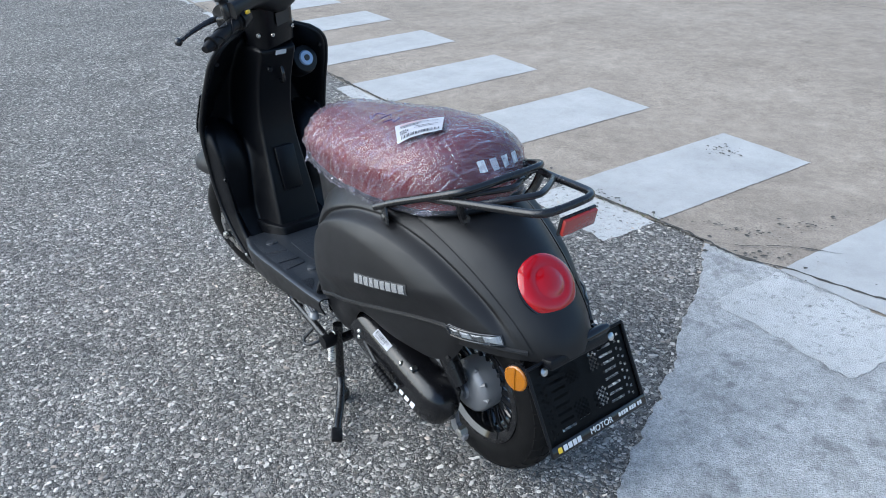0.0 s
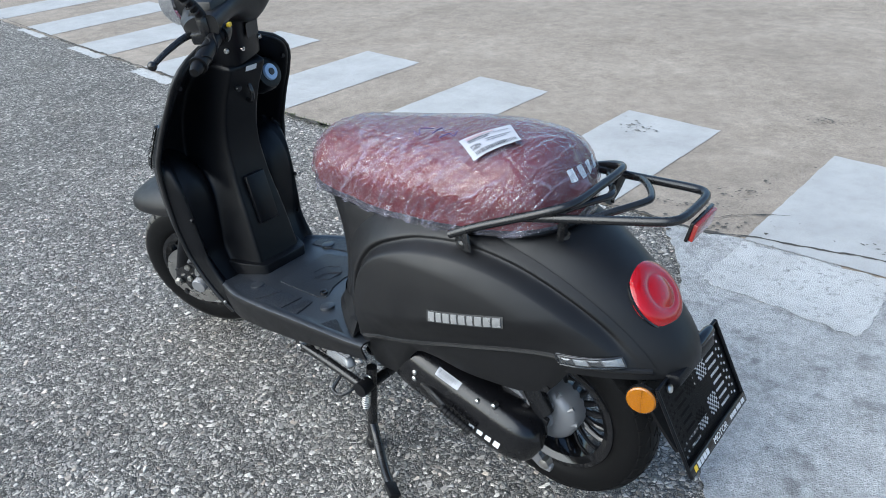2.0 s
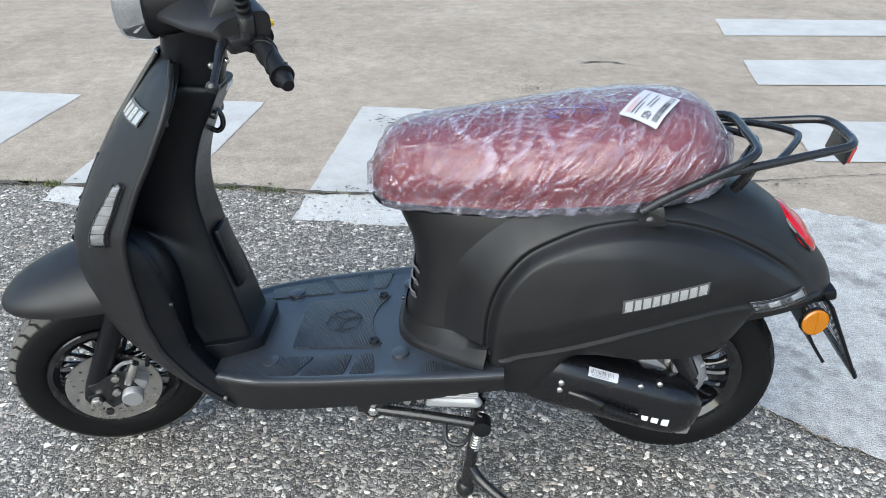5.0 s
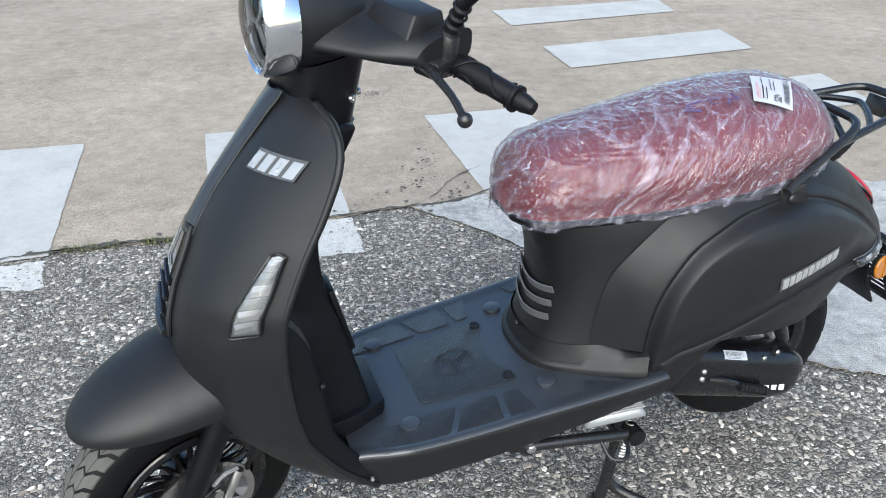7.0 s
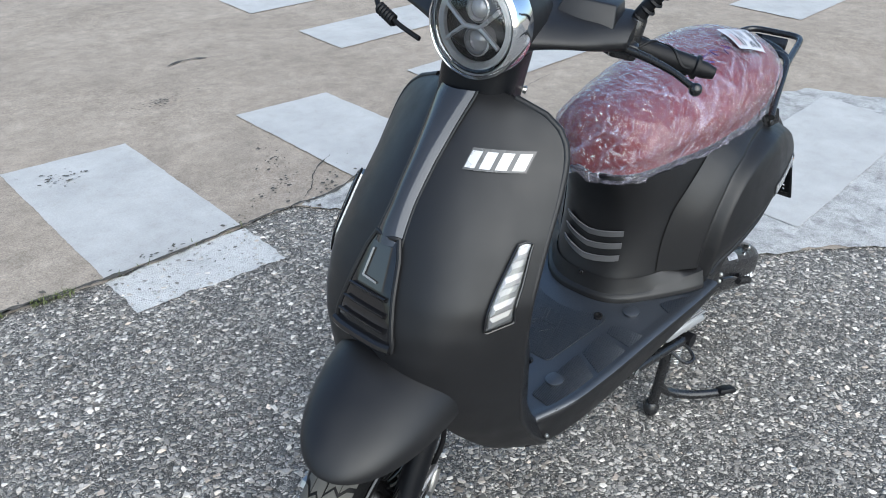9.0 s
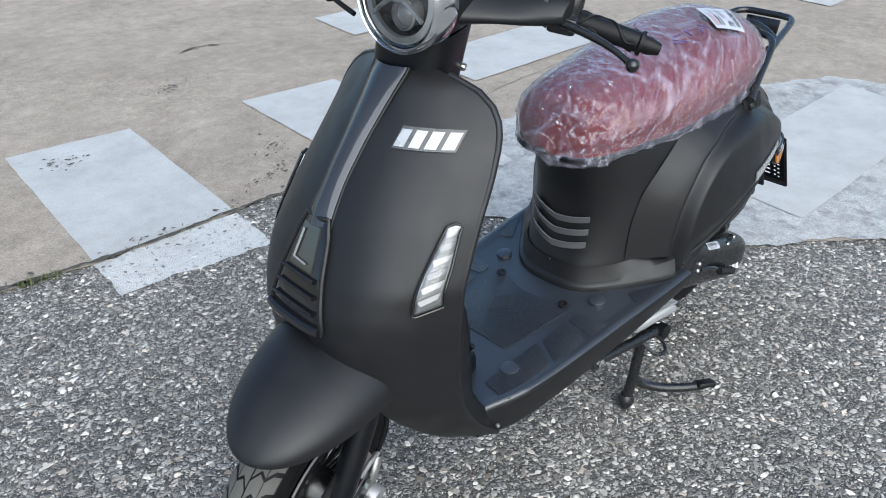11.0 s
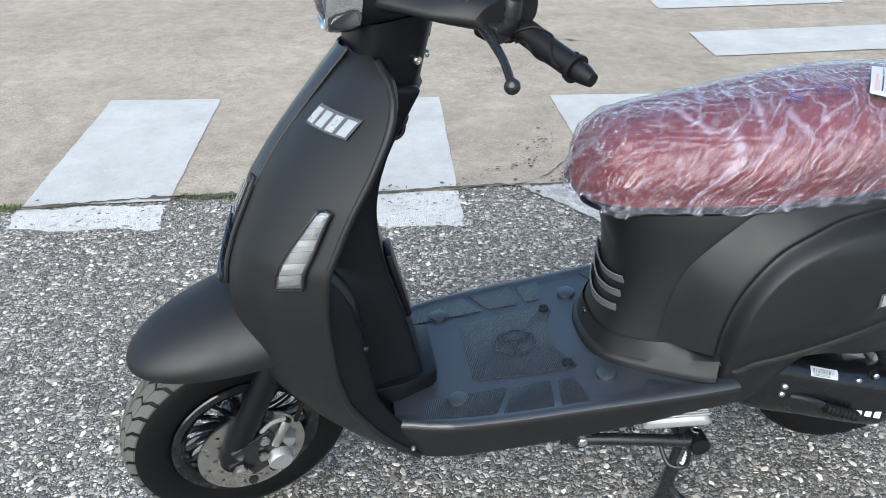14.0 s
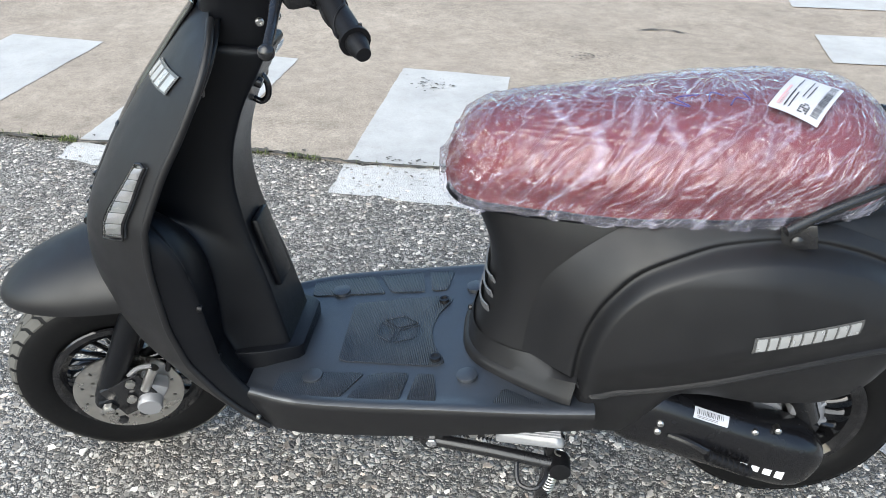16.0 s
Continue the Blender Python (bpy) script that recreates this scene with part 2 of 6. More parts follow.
def concrete(name, lo, hi, pits=1.0, mottle=0.0):
    m = Nodes(name)
    big = m.noise(0.9, 6, 0.6)
    mid = m.noise(13.0, 7, 0.72)
    streak = m.noise(4.5, 8, 0.72)
    specks = m.n("ShaderNodeTexVoronoi", {"Vector": m.co, "Scale": 34.0})
    fine = m.noise(190.0, 4, 0.7)
    grit = m.n("ShaderNodeTexVoronoi", {"Vector": m.co, "Scale": 260.0}).outputs[0]
    col = m.mix(m.ramp(big, [(0.3, 0.0), (0.7, 1.0)]), lo, hi)
    col = m.mix(1.0, col, m.ramp(mid, [(0.25, 0.72), (0.7, 1.16)]), "MULTIPLY")
    col = m.mix(1.0, col, m.ramp(streak, [(0.3, 0.84), (0.65, 1.06)]), "MULTIPLY")
    col = m.mix(1.0, col, m.ramp(fine, [(0.25, 0.58), (0.6, 1.14)]), "MULTIPLY")
    pale = m.ramp(m.noise(420.0, 3, 0.7), [(0.58, 0.0), (0.72, 0.5)])
    col = m.mix(pale, col, m.mix(1.0, col, (1.45, 1.42, 1.36), "MULTIPLY"))
    dots = m.math("MULTIPLY", m.ramp(specks.outputs[0], [(0.05, 1.0), (0.16, 0.0)]), m.ramp(m.n("ShaderNodeSeparateColor", {0: specks.outputs[1]}).outputs[0], [(0.86, 0.0), (0.90, 0.7)]))
    col = m.mix(dots, col, m.mix(1.0, col, (0.45, 0.43, 0.40), "MULTIPLY"))
    scuff = m.ramp(m.noise(23.0, 8, 0.75), [(0.60, 0.0), (0.70, 0.55)])
    col = m.mix(m.math("MULTIPLY", scuff, m.ramp(m.noise(1.3, 4), [(0.45, 0.15), (0.65, 1.0)])), col, m.mix(1.0, col, (0.60, 0.58, 0.55), "MULTIPLY"))
    sandy = m.math("MULTIPLY", m.ramp(m.noise(75.0, 6, 0.8), [(0.47, 0.0), (0.60, 0.75)]), m.ramp(m.noise(0.8, 4, 0.6), [(0.42, 0.12), (0.60, 1.0)]))
    col = m.mix(sandy, col, m.mix(1.0, col, (0.66, 0.65, 0.63), "MULTIPLY"))
    light = m.math("MULTIPLY", m.ramp(m.noise(95.0, 5, 0.8, m.stretched((1.0, 1.1, 1.0))), [(0.52, 0.0), (0.64, 0.7)]), m.ramp(m.noise(0.8, 4, 0.6), [(0.42, 0.2), (0.60, 1.0)]))
    col = m.mix(light, col, m.mix(1.0, col, (1.36, 1.34, 1.30), "MULTIPLY"))
    if mottle:
        col = m.mix(m.ramp(m.noise(9.0, 9, 0.78), [(0.50, 0.0), (0.62, mottle)]), col, (0.15, 0.148, 0.145))
        col = m.mix(m.ramp(m.noise(17.0, 9, 0.78), [(0.54, 0.0), (0.64, 0.6)]), col, (0.50, 0.505, 0.505))
    stain = m.ramp(m.noise(1.9, 7, 0.7), [(0.54, 0.0), (0.74, 0.6)])
    col = m.mix(stain, col, m.mix(1.0, col, (0.62, 0.60, 0.58), "MULTIPLY"))
    h = m.math("ADD", m.math("MULTIPLY", fine, 0.8), m.math("MULTIPLY", grit, 0.4 * pits))
    m.set(Base_Color=col, Roughness=0.85, Specular_IOR_Level=0.3, Normal=m.bump(h, 0.5 * pits, 0.003))
    return m


ASPHALT = asphalt().mat
CONCRETE = concrete("weathered_concrete", (0.250, 0.211, 0.171), (0.338, 0.289, 0.238)).mat
WASH = concrete("pale_cement_wash", (0.33, 0.329, 0.325), (0.50, 0.498, 0.492), 2.2, 0.75).mat


def road_paint(name, wear_lo, wear_hi, rough):
    """White road paint, chipped through to the ground below it."""
    m = Nodes(name)
    dirt = m.noise(5.0, 7, 0.65)
    fine = m.noise(220.0, 4, 0.7)
    cells = m.n("ShaderNodeTexVoronoi", {"Vector": m.co, "Scale": 150.0}, feature="DISTANCE_TO_EDGE").outputs[0]
    col = m.mix(m.ramp(dirt, [(0.3, 0.0), (0.72, 1.0)]), tuple(c * (1 + 0.35 * rough) for c in (0.315, 0.311, 0.303)), tuple(c * (1 + 0.35 * rough) for c in (0.415, 0.411, 0.402)))
    col = m.mix(1.0, col, m.ramp(fine, [(0.3, 0.86), (0.6, 1.05)]), "MULTIPLY")
    grime = m.ramp(m.noise(16.0, 9, 0.78), [(0.50, 0.0), (0.68, 0.45)])
    col = m.mix(grime, col, m.mix(1.0, col, (0.80, 0.77, 0.72), "MULTIPLY"))
    worn = m.math("MULTIPLY", m.ramp(m.noise(38.0, 7, 0.75), [(wear_lo, 0.0), (wear_hi, 1.0)]), m.ramp(m.noise(3.0, 4), [(0.3, 0.25), (0.6, 1.0)]))
    gaps = m.math("MULTIPLY", m.math("MULTIPLY", m.ramp(cells, [(0.01, 1.0), (0.07, 0.0)]), m.ramp(m.noise(30.0, 5, 0.7), [(0.45, 0.0), (0.6, 1.0)])), rough)
    col = m.mix(m.math("MAXIMUM", worn, gaps), col, (0.17, 0.163, 0.155))
    h = m.math("ADD", m.math("MULTIPLY", fine, 0.6), m.math("MULTIPLY", m.ramp(cells, [(0.0, 0.0), (0.3, 1.0)]), 1.6 * rough))
    m.set(Base_Color=col, Roughness=0.7, Normal=m.bump(h, 0.5, 0.003))
    return m.mat


PAINT = road_paint("white_road_paint", 0.63, 0.72, 0.0)
PAINTR = road_paint("white_paint_over_chippings", 0.55, 0.64, 0.8)
SOIL = paint("dark_crack_dirt", (0.055, 0.05, 0.043), 0.95, grain=300, bump=0.2, var=0.5)
GRASS = paint("grass_green", (0.085, 0.105, 0.03), 0.7, var=0.4)
STAIN = paint("dark_stain", (0.070, 0.063, 0.054), 0.9, grain=300, bump=0.1, var=0.4)


# ---- mesh tools ----
def lerp_table(x, table):
    """Piecewise linear, with table rows (x, value...) in rising order of x, smoothed at the knots."""
    xs = [r[0] for r in table]
    if len(table[0]) == 2:
        return float(np.interp(x, xs, [r[1] for r in table]))
    return [float(np.interp(x, xs, [r[k] for r in table])) for k in range(1, len(table[0]))]


def smooth_table(x, table, h):
    """The same, averaged over x - h to x + h, which rounds the knots."""
    return sum(lerp_table(x + h * k, table) for k in (-1, -0.66, -0.33, 0, 0.33, 0.66, 1)) / 7


def sstep(a, b, x):
    t = min(max((x - a) / (b - a), 0.0), 1.0)
    return t * t * (3 - 2 * t)


def finish(ob, angle=38):
    for p in ob.data.polygons:
        p.use_smooth = True
    ob.data.set_sharp_from_angle(angle=radians(angle))
    return ob


BASE = {}


def part(name, bm, material, parent=None, label="", angle=38, move=None):
    """One mesh object out of a bmesh in world places, as a part of its thing."""
    if move is not None:
        bm.transform(move)
    if parent is not None:
        bm.transform(Matrix.Translation(-BASE[parent]))
    bmesh.ops.recalc_face_normals(bm, faces=bm.faces)
    me = bpy.data.meshes.new(name)
    bm.to_mesh(me)
    bm.free()
    ob = new(name, me)
    mats = material if isinstance(material, (list, tuple)) else [material]
    for k in mats:
        me.materials.append(k)
    finish(ob, angle)
    if parent is not None:
        ob.parent = parent
        BASE[ob] = BASE[parent]
    if label:
        tagged(ob, label)
    return ob


def thing(name, at, label, category, group=""):
    ob = new(name)
    ob.location = at
    ob.empty_display_size = 0.1
    BASE[ob] = Vector(at)
    return tagged(ob, label, category, group)


def grid(fn, nu, nv, wrap_u=False, wrap_v=False, bm=None):
    """A sheet of quads from fn(u, v), u and v from 0 to 1."""
    bm = bm or bmesh.new()
    rows = []
    for i in range(nu + (0 if wrap_u else 1)):
        rows.append([bm.verts.new(fn(i / nu, j / nv)) for j in range(nv + (0 if wrap_v else 1))])
    for i in range(nu):
        for j in range(nv):
            a, b = rows[i], rows[(i + 1) % len(rows)]
            q = (a[j], b[j], b[(j + 1) % len(b)], a[(j + 1) % len(a)])
            if len(set(q)) == 4:
                bm.faces.new(q)
    return bm


def thicken(bm, t):
    bmesh.ops.recalc_face_normals(bm, faces=bm.faces)
    bmesh.ops.solidify(bm, geom=bm.faces[:], thickness=t)
    return bm


def spline(pts, n=8):
    """Points of a Catmull-Rom curve through pts."""
    p = [Vector(q) for q in pts]
    p = [2 * p[0] - p[1]] + p + [2 * p[-1] - p[-2]]
    out = []
    for a, b, c, d in zip(p, p[1:], p[2:], p[3:]):
        for k in range(n):
            t = k / n
            out.append(0.5 * ((2 * b) + (c - a) * t + (2 * a - 5 * b + 4 * c - d) * t * t + (3 * b - a - 3 * c + d) * t ** 3))
    return out + [p[-2]]


def tube(pts, r, seg=12, n=8, bm=None, closed=False, flat=1.0):
    """A round bar along a curve. r: one radius, or one for each given point."""
    path = spline(pts, n) if n > 1 else [Vector(q) for q in pts]
    rs = [r] * len(path) if isinstance(r, (int, float)) else [float(q) for q in np.interp(np.linspace(0, len(pts) - 1, len(path)), range(len(pts)), r)]
    bm = bm or bmesh.new()
    rings, up = [], None
    for i, q in enumerate(path):
        d = (path[min(i + 1, len(path) - 1)] - path[max(i - 1, 0)]).normalized()
        if up is None:
            up = d.orthogonal().normalized()
        up = (up - d * up.dot(d)).normalized()
        side = d.cross(up)
        rings.append([bm.verts.new(q + rs[i] * (math.cos(a) * up + flat * math.sin(a) * side)) for a in (2 * math.pi * k / seg for k in range(seg))])
    for a, b in zip(rings, rings[1:]):
        for k in range(seg):
            bm.faces.new((a[k], a[(k + 1) % seg], b[(k + 1) % seg], b[k]))
    bm.faces.new(rings[0][::-1])
    bm.faces.new(rings[-1])
    return bm


def lathe(profile, m=None, seg=32, bm=None, close=False):
    """Turns (radius, height) rows round the z axis; m places it."""
    bm = bm or bmesh.new()
    m = m or Matrix()
    rings = []
    for r, h in profile:
        if r < 1e-6:
            rings.append([bm.verts.new(m @ Vector((0, 0, h)))])
        else:
            rings.append([bm.verts.new(m @ Vector((r * math.cos(a), r * math.sin(a), h))) for a in (2 * math.pi * k / seg for k in range(seg))])
    pairs = list(zip(rings, rings[1:])) + ([(rings[-1], rings[0])] if close else [])
    for a, b in pairs:
        for k in range(seg):
            q = (a[k % len(a)], a[(k + 1) % len(a)], b[(k + 1) % len(b)], b[k % len(b)])
            q = tuple(dict.fromkeys(q))
            if len(q) > 2:
                bm.faces.new(q)
    return bm


def box(size, m=None, bevel=0.003, seg=2, taper=None, bm=None):
    """A block with rounded edges. taper: factors (x, y) for the upper face."""
    b = bmesh.new()
    bmesh.ops.create_cube(b, size=1.0)
    for v in b.verts:
        if taper and v.co.z > 0:
            v.co.x *= taper[0]
            v.co.y *= taper[1]
        v.co = Vector((v.co.x * size[0], v.co.y * size[1], v.co.z * size[2]))
    if bevel:
        bmesh.ops.bevel(b, geom=b.edges[:], offset=bevel, segments=seg, affect="EDGES", profile=0.5)
    if m is not None:
        b.transform(m)
    if bm is None:
        return b
    return join(bm, b)


def join(bm, other):
    vmap = {v: bm.verts.new(v.co) for v in other.verts}
    for f in other.faces:
        bm.faces.new([vmap[v] for v in f.verts])
    other.free()
    return bm


def prism(outline, height, m=None, bevel=0.0, bm=None):
    """A flat outline (x, y) raised by height."""
    b = bmesh.new()
    low = [b.verts.new((x, y, 0)) for x, y in outline]
    high = [b.verts.new((x, y, height)) for x, y in outline]
    n = len(low)
    b.faces.new(low[::-1])
    top = b.faces.new(high)
    for k in range(n):
        b.faces.new((low[k], low[(k + 1) % n], high[(k + 1) % n], high[k]))
    if bevel:
        bmesh.ops.bevel(b, geom=list(top.edges), offset=bevel, segments=2, affect="EDGES", profile=0.5)
    if m is not None:
        b.transform(m)
    return b if bm is None else join(bm, b)


def frame_at(o, ex, ey):
    """A pose whose x and y axes lie along ex and ey at the place o."""
    ex = Vector(ex).normalized()
    ez = ex.cross(Vector(ey)).normalized()
    ey = ez.cross(ex)
    return Matrix((( ex.x, ey.x, ez.x, o[0]), (ex.y, ey.y, ez.y, o[1]), (ex.z, ey.z, ez.z, o[2]), (0, 0, 0, 1)))


def along(a, b):
    """A pose at a whose z axis points to b."""
    return Matrix.Translation(a) @ (Vector(b) - Vector(a)).to_track_quat("Z", "Y").to_matrix().to_4x4()


def screw(at, way, r=0.006, bm=None):
    """A pan-head screw with a hex socket."""
    m = along(at, Vector(at) + Vector(way))
    bm = lathe([(0, -0.002), (r, -0.002), (r, 0.0015), (r * 0.8, 0.003), (r * 0.45, 0.0032), (r * 0.42, 0.0012), (0, 0.0012)], m, 12, bm)
    return bm


# ---- ground ----
from mathutils.geometry import tessellate_polygon


rnd = random.Random(4)


def edge_x(y):
    """Where asphalt ends on the scooter's rear side."""
    return lerp_table(y, [(-1.30, 0.47), (-1.15, 0.37), (-1.0, 0.27), (-0.84, 0.19), (-0.64, 0.07), (-0.3, -0.08), (-0.17, -0.15), (-0.06, -0.22), (0.03, -0.38), (0.34, -0.70), (0.9, -1.2), (3.0, -3.2)])


def ragged(pts, step, amp, seed, closed=True):
    """An outline with more points and a rough edge."""
    out = []
    n = len(pts)
    for k in range(n if closed else n - 1):
        a, b = Vector((*pts[k], 0)), Vector((*pts[(k + 1) % n], 0))
        m = max(1, int((b - a).length / step))
        side = Vector((-(b - a).y, (b - a).x, 0)).normalized()
        for i in range(m):
            p = a.lerp(b, i / m)
            off = noise.noise(p * 9.0 + Vector((seed, 0, 0))) + 0.7 * noise.noise(p * 31.0 + Vector((0, seed, 0))) + 0.5 * noise.noise(p * 90.0)
            out.append((p.x + side.x * off * amp, p.y + side.y * off * amp))
    if not closed:
        out.append(pts[-1])
    return out


def flat(outline, z, name, material, bevel=0.0, depth=0.0):
    bm = bmesh.new()
    vs = [bm.verts.new((x, y, z)) for x, y in outline]
    for tri in tessellate_polygon([[Vector((x, y, 0)) for x, y in outline]]):
        bm.faces.new([vs[i] for i in tri])
    for f in bm.faces:
        f.normal_update()
        if f.normal.z < 0:
            f.normal_flip()
    me = bpy.data.meshes.new(name)
    bm.to_mesh(me)
    bm.free()
    ob = new(name, me)
    me.materials.append(material)
    return ob


FAR = 400.0
ground = flat([(-FAR, -FAR), (FAR, -FAR), (FAR, FAR), (-FAR, FAR)], 0.0, "ground", ASPHALT)
tagged(ground, "grey worn asphalt with pale exposed chippings", "asphalt", kind="structure")

kerb_line = [(400, -41.0), (60, -7.3), (12, -2.32), (5.0, -1.60), (3.0, -1.39), (2.05, -1.318), (1.62, -1.332), (1.14, -1.275), (0.65, -1.268), (0.47, -1.270), (0.37, -1.15), (0.27, -1.0), (0.19, -0.84), (0.07, -0.64), (-0.08, -0.3), (-0.15, -0.17), (-0.24, -0.06), (-0.40, 0.04), (-0.70, 0.30), (-1.3, 0.9), (-3.2, 2.8), (-60, 50), (-400, 340)]
rough_line = ragged(kerb_line[2:-3], 0.025, 0.012, 2.0, closed=False)
bm = bmesh.new()
line = sorted(kerb_line[:2] + rough_line + kerb_line[-2:], key=lambda p: -p[0])
cols = [[bm.verts.new((x, yy, 0.004)) for yy in (y, y - 0.6, -8.0 + min(0, y + 4), -400.0 + min(0, y))] for x, y in line]
for p, q in zip(cols, cols[1:]):
    for k in range(3):
        bm.faces.new((p[k], q[k], q[k + 1], p[k + 1]))
slab = part("pavement", bm, CONCRETE)
for poly in slab.data.polygons:
    poly.use_smooth = False
tagged(slab, "weathered warm grey concrete with stains and cracks", "concrete", kind="structure")

wash_outline = ragged([(0.44, -1.255), (0.27, -0.98), (0.19, -0.82), (0.07, -0.62), (-0.08, -0.28), (-0.15, -0.15), (-0.24, -0.05), (-0.40, 0.05), (-0.70, 0.31), (-1.25, 0.86), (-2.1, 0.9), (-2.3, 0.3), (-2.0, -0.5), (-1.2, -0.9), (-0.6, -1.18), (0.1, -1.29)], 0.02, 0.022, 5.0)
wash = flat(wash_outline, 0.0065, "cement_wash", WASH)
tagged(wash, "pale grey cement wash brushed over the road edge", "cement patch", kind="structure")


# road markings: row one runs beside the scooter, row two crosses it further back
def stripe(corners, seed, over=False):
    """corners: far pair, near pair, round the stripe."""
    ob = flat(ragged(corners, 0.02, 0.004 if not over else 0.018, seed), 0.0090 if corners[0][0] < 0.2 else (0.0065 if not over else 0.0018), "road_marking", PAINTR if over else PAINT)
    return tagged(ob, "rough white paint laid over asphalt chippings" if over else "white crossing stripe painted on concrete, scuffed", "road marking", group="crossing stripes", kind="structure")


for k in range(-1, 9):
    xf0, xn0 = 0.605 + 0.936 * k, 0.687 + 0.942 * k
    if k == -1:
        xf0, xn0 = -0.335, -0.268
    xf1, xn1 = (xf0 + 0.461, xn0 + 0.459)
    far = lambda x: -2.111 - 0.107 * x
    near = lambda x: -0.930 - 0.120 * x
    join_y = lambda x: lerp_table(x, [(-0.5, -1.24), (0.5, -1.262), (1.14, -1.275), (2.05, -1.318), (3.0, -1.39), (5.0, -1.60), (12, -2.32)]) - 0.012
    blend = lambda x0, x1, y: x0 + (x1 - x0) * (y - far(x0)) / (near(x1) - far(x0))
    a, b = blend(xf0, xn0, join_y(xf0)), blend(xf1, xn1, join_y(xf1))
    stripe([(xf0, far(xf0)), (xf1, far(xf1)), (b, join_y(b)), (a, join_y(a))], k * 3.1)
    stripe([(a, join_y(a) + 0.014), (b, join_y(b) + 0.014), (xn1, near(xn1)), (xn0, near(xn0))], k * 1.7 + 40, True)

for k, (x0, x1, y0, y1) in enumerate([(-0.98, -2.24, -3.97, -3.535), (-0.895, -2.11, -3.01, -2.57), (-0.83, -2.02, -2.05, -1.60), (-0.64, -1.94, -0.405, 0.03), (-3.3, -4.6, -1.55, -1.05), (-3.3, -4.6, -0.55, -0.05)]):
    lean = 0.06
    stripe([(x0, y0), (x1, y0 + lean * (k < 1)), (x1 + 0.1, y1), (x0 + 0.05, y1)], k * 2.3 + 7)


# cracks and dirt along the joint
def crack(pts, width, seed, name="crack", mat=SOIL, z=0.0105):
    line = ragged(pts, 0.012, 0.010, seed, closed=False)
    bm = bmesh.new()
    prev = None
    for i, (x, y) in enumerate(line):
        w = width * (0.25 + 1.5 * abs(noise.noise(Vector((x * 14, y * 14, seed))))) * min(1, 4 * min(i, len(line) - 1 - i) / len(line) + 0.2)
        q = line[min(i + 1, len(line) - 1)]
        p = line[max(i - 1, 0)]
        d = Vector((q[0] - p[0], q[1] - p[1], 0)).normalized()
        s = Vector((-d.y, d.x, 0)) * w
        cur = (bm.verts.new((x + s.x, y + s.y, z)), bm.verts.new((x - s.x, y - s.y, z)))
        if prev:
            bm.faces.new((prev[0], cur[0], cur[1], prev[1]))
        prev = cur
    ob = part(name, bm, mat)
    return tagged(ob, "dark crack with dirt along the joint of concrete and asphalt", "crack", kind="structure")


joint = [(6.5, -1.79), (5.0, -1.60), (3.0, -1.39), (2.05, -1.318), (1.62, -1.332), (1.14, -1.275), (0.65, -1.268), (0.45, -1.27), (0.30, -1.25), (0.12, -1.30), (-0.08, -1.33), (-0.35, -1.38), (-0.8, -1.46), (-1.3, -1.5)]
crack(joint, 0.009, 1.0)
crack([(0.42, -1.27), (0.34, -1.33), (0.22, -1.45), (0.10, -1.52)], 0.003, 8.0)
crack([(1.62, -1.33), (1.40, -1.322), (1.20, -1.285)], 0.013, 3.0)
crack([(2.55, -1.345), (2.3, -1.332), (2.10, -1.322)], 0.012, 4.0)
crack([(-2.4, -3.5), (-2.9, -2.9), (-3.1, -2.2), (-3.6, -1.6)], 0.004, 12.0)
crack([(9.0, -5.6), (4.0, -5.3), (0.0, -5.2), (-5.0, -5.0)], 0.004, 14.0)


# chipped pits and dark spots in the concrete and its paint
def pits(name, centre, size, count, seed, label, turn=0.0, big=0.016):
    bm = bmesh.new()
    pr = random.Random(seed)
    for _ in range(count):
        px, py = pr.gauss(0, size[0]), pr.gauss(0, size[1])
        c, s = math.cos(turn), math.sin(turn)
        x, y = centre[0] + px * c - py * s, centre[1] + px * s + py * c
        r = big * (0.2 + 0.8 * pr.random() ** 2)
        sq, a0 = pr.uniform(0.3, 0.9), turn + pr.gauss(0, 0.5)
        vs = []
        for k in range(9):
            a = k * 2 * math.pi / 9
            q = r * pr.uniform(0.55, 1.2)
            qx, qy = q * math.cos(a), q * sq * math.sin(a)
            vs.append(bm.verts.new((x + qx * math.cos(a0) - qy * math.sin(a0), y + qx * math.sin(a0) + qy * math.cos(a0), 0.0105 + 0.0008 * pr.random())))
        bm.faces.new(vs)
    return tagged(part(name, bm, STAIN), label, "stain", kind="structure")


pits("chipped_patch", (0.925, -2.025), (0.045, 0.028), 70, 1, "dark chipped patch in the white paint", 0.0, 0.009)
pits("pitted_patch", (0.262, -2.50), (0.075, 0.020), 110, 2, "row of dark pits in the concrete", 0.1, 0.008)
pits("oil_spots", (0.312, -1.60), (0.14, 0.03), 60, 3, "dark stain spots on the concrete", 1.1, 0.010)
pits("oil_spots", (0.42, -1.42), (0.09, 0.02), 40, 4, "dark stain spots on the concrete", 0.3, 0.010)
pits("worn_edge", (0.36, -1.25), (0.09, 0.022), 40, 5, "broken dirty edge where asphalt meets concrete", 0.6, 0.013)
pits("worn_edge", (-0.45, -1.39), (0.25, 0.022), 40, 6, "broken dirty edge where asphalt meets concrete", -0.1, 0.011)
pits("worn_edge", (1.0, -1.31), (0.4, 0.008), 40, 7, "broken dirty edge where asphalt meets concrete", -0.05, 0.012)
crack([(0.0, -2.93), (-0.10, -2.97), (-0.20, -2.96), (-0.28, -2.90)], 0.010, 21.0)


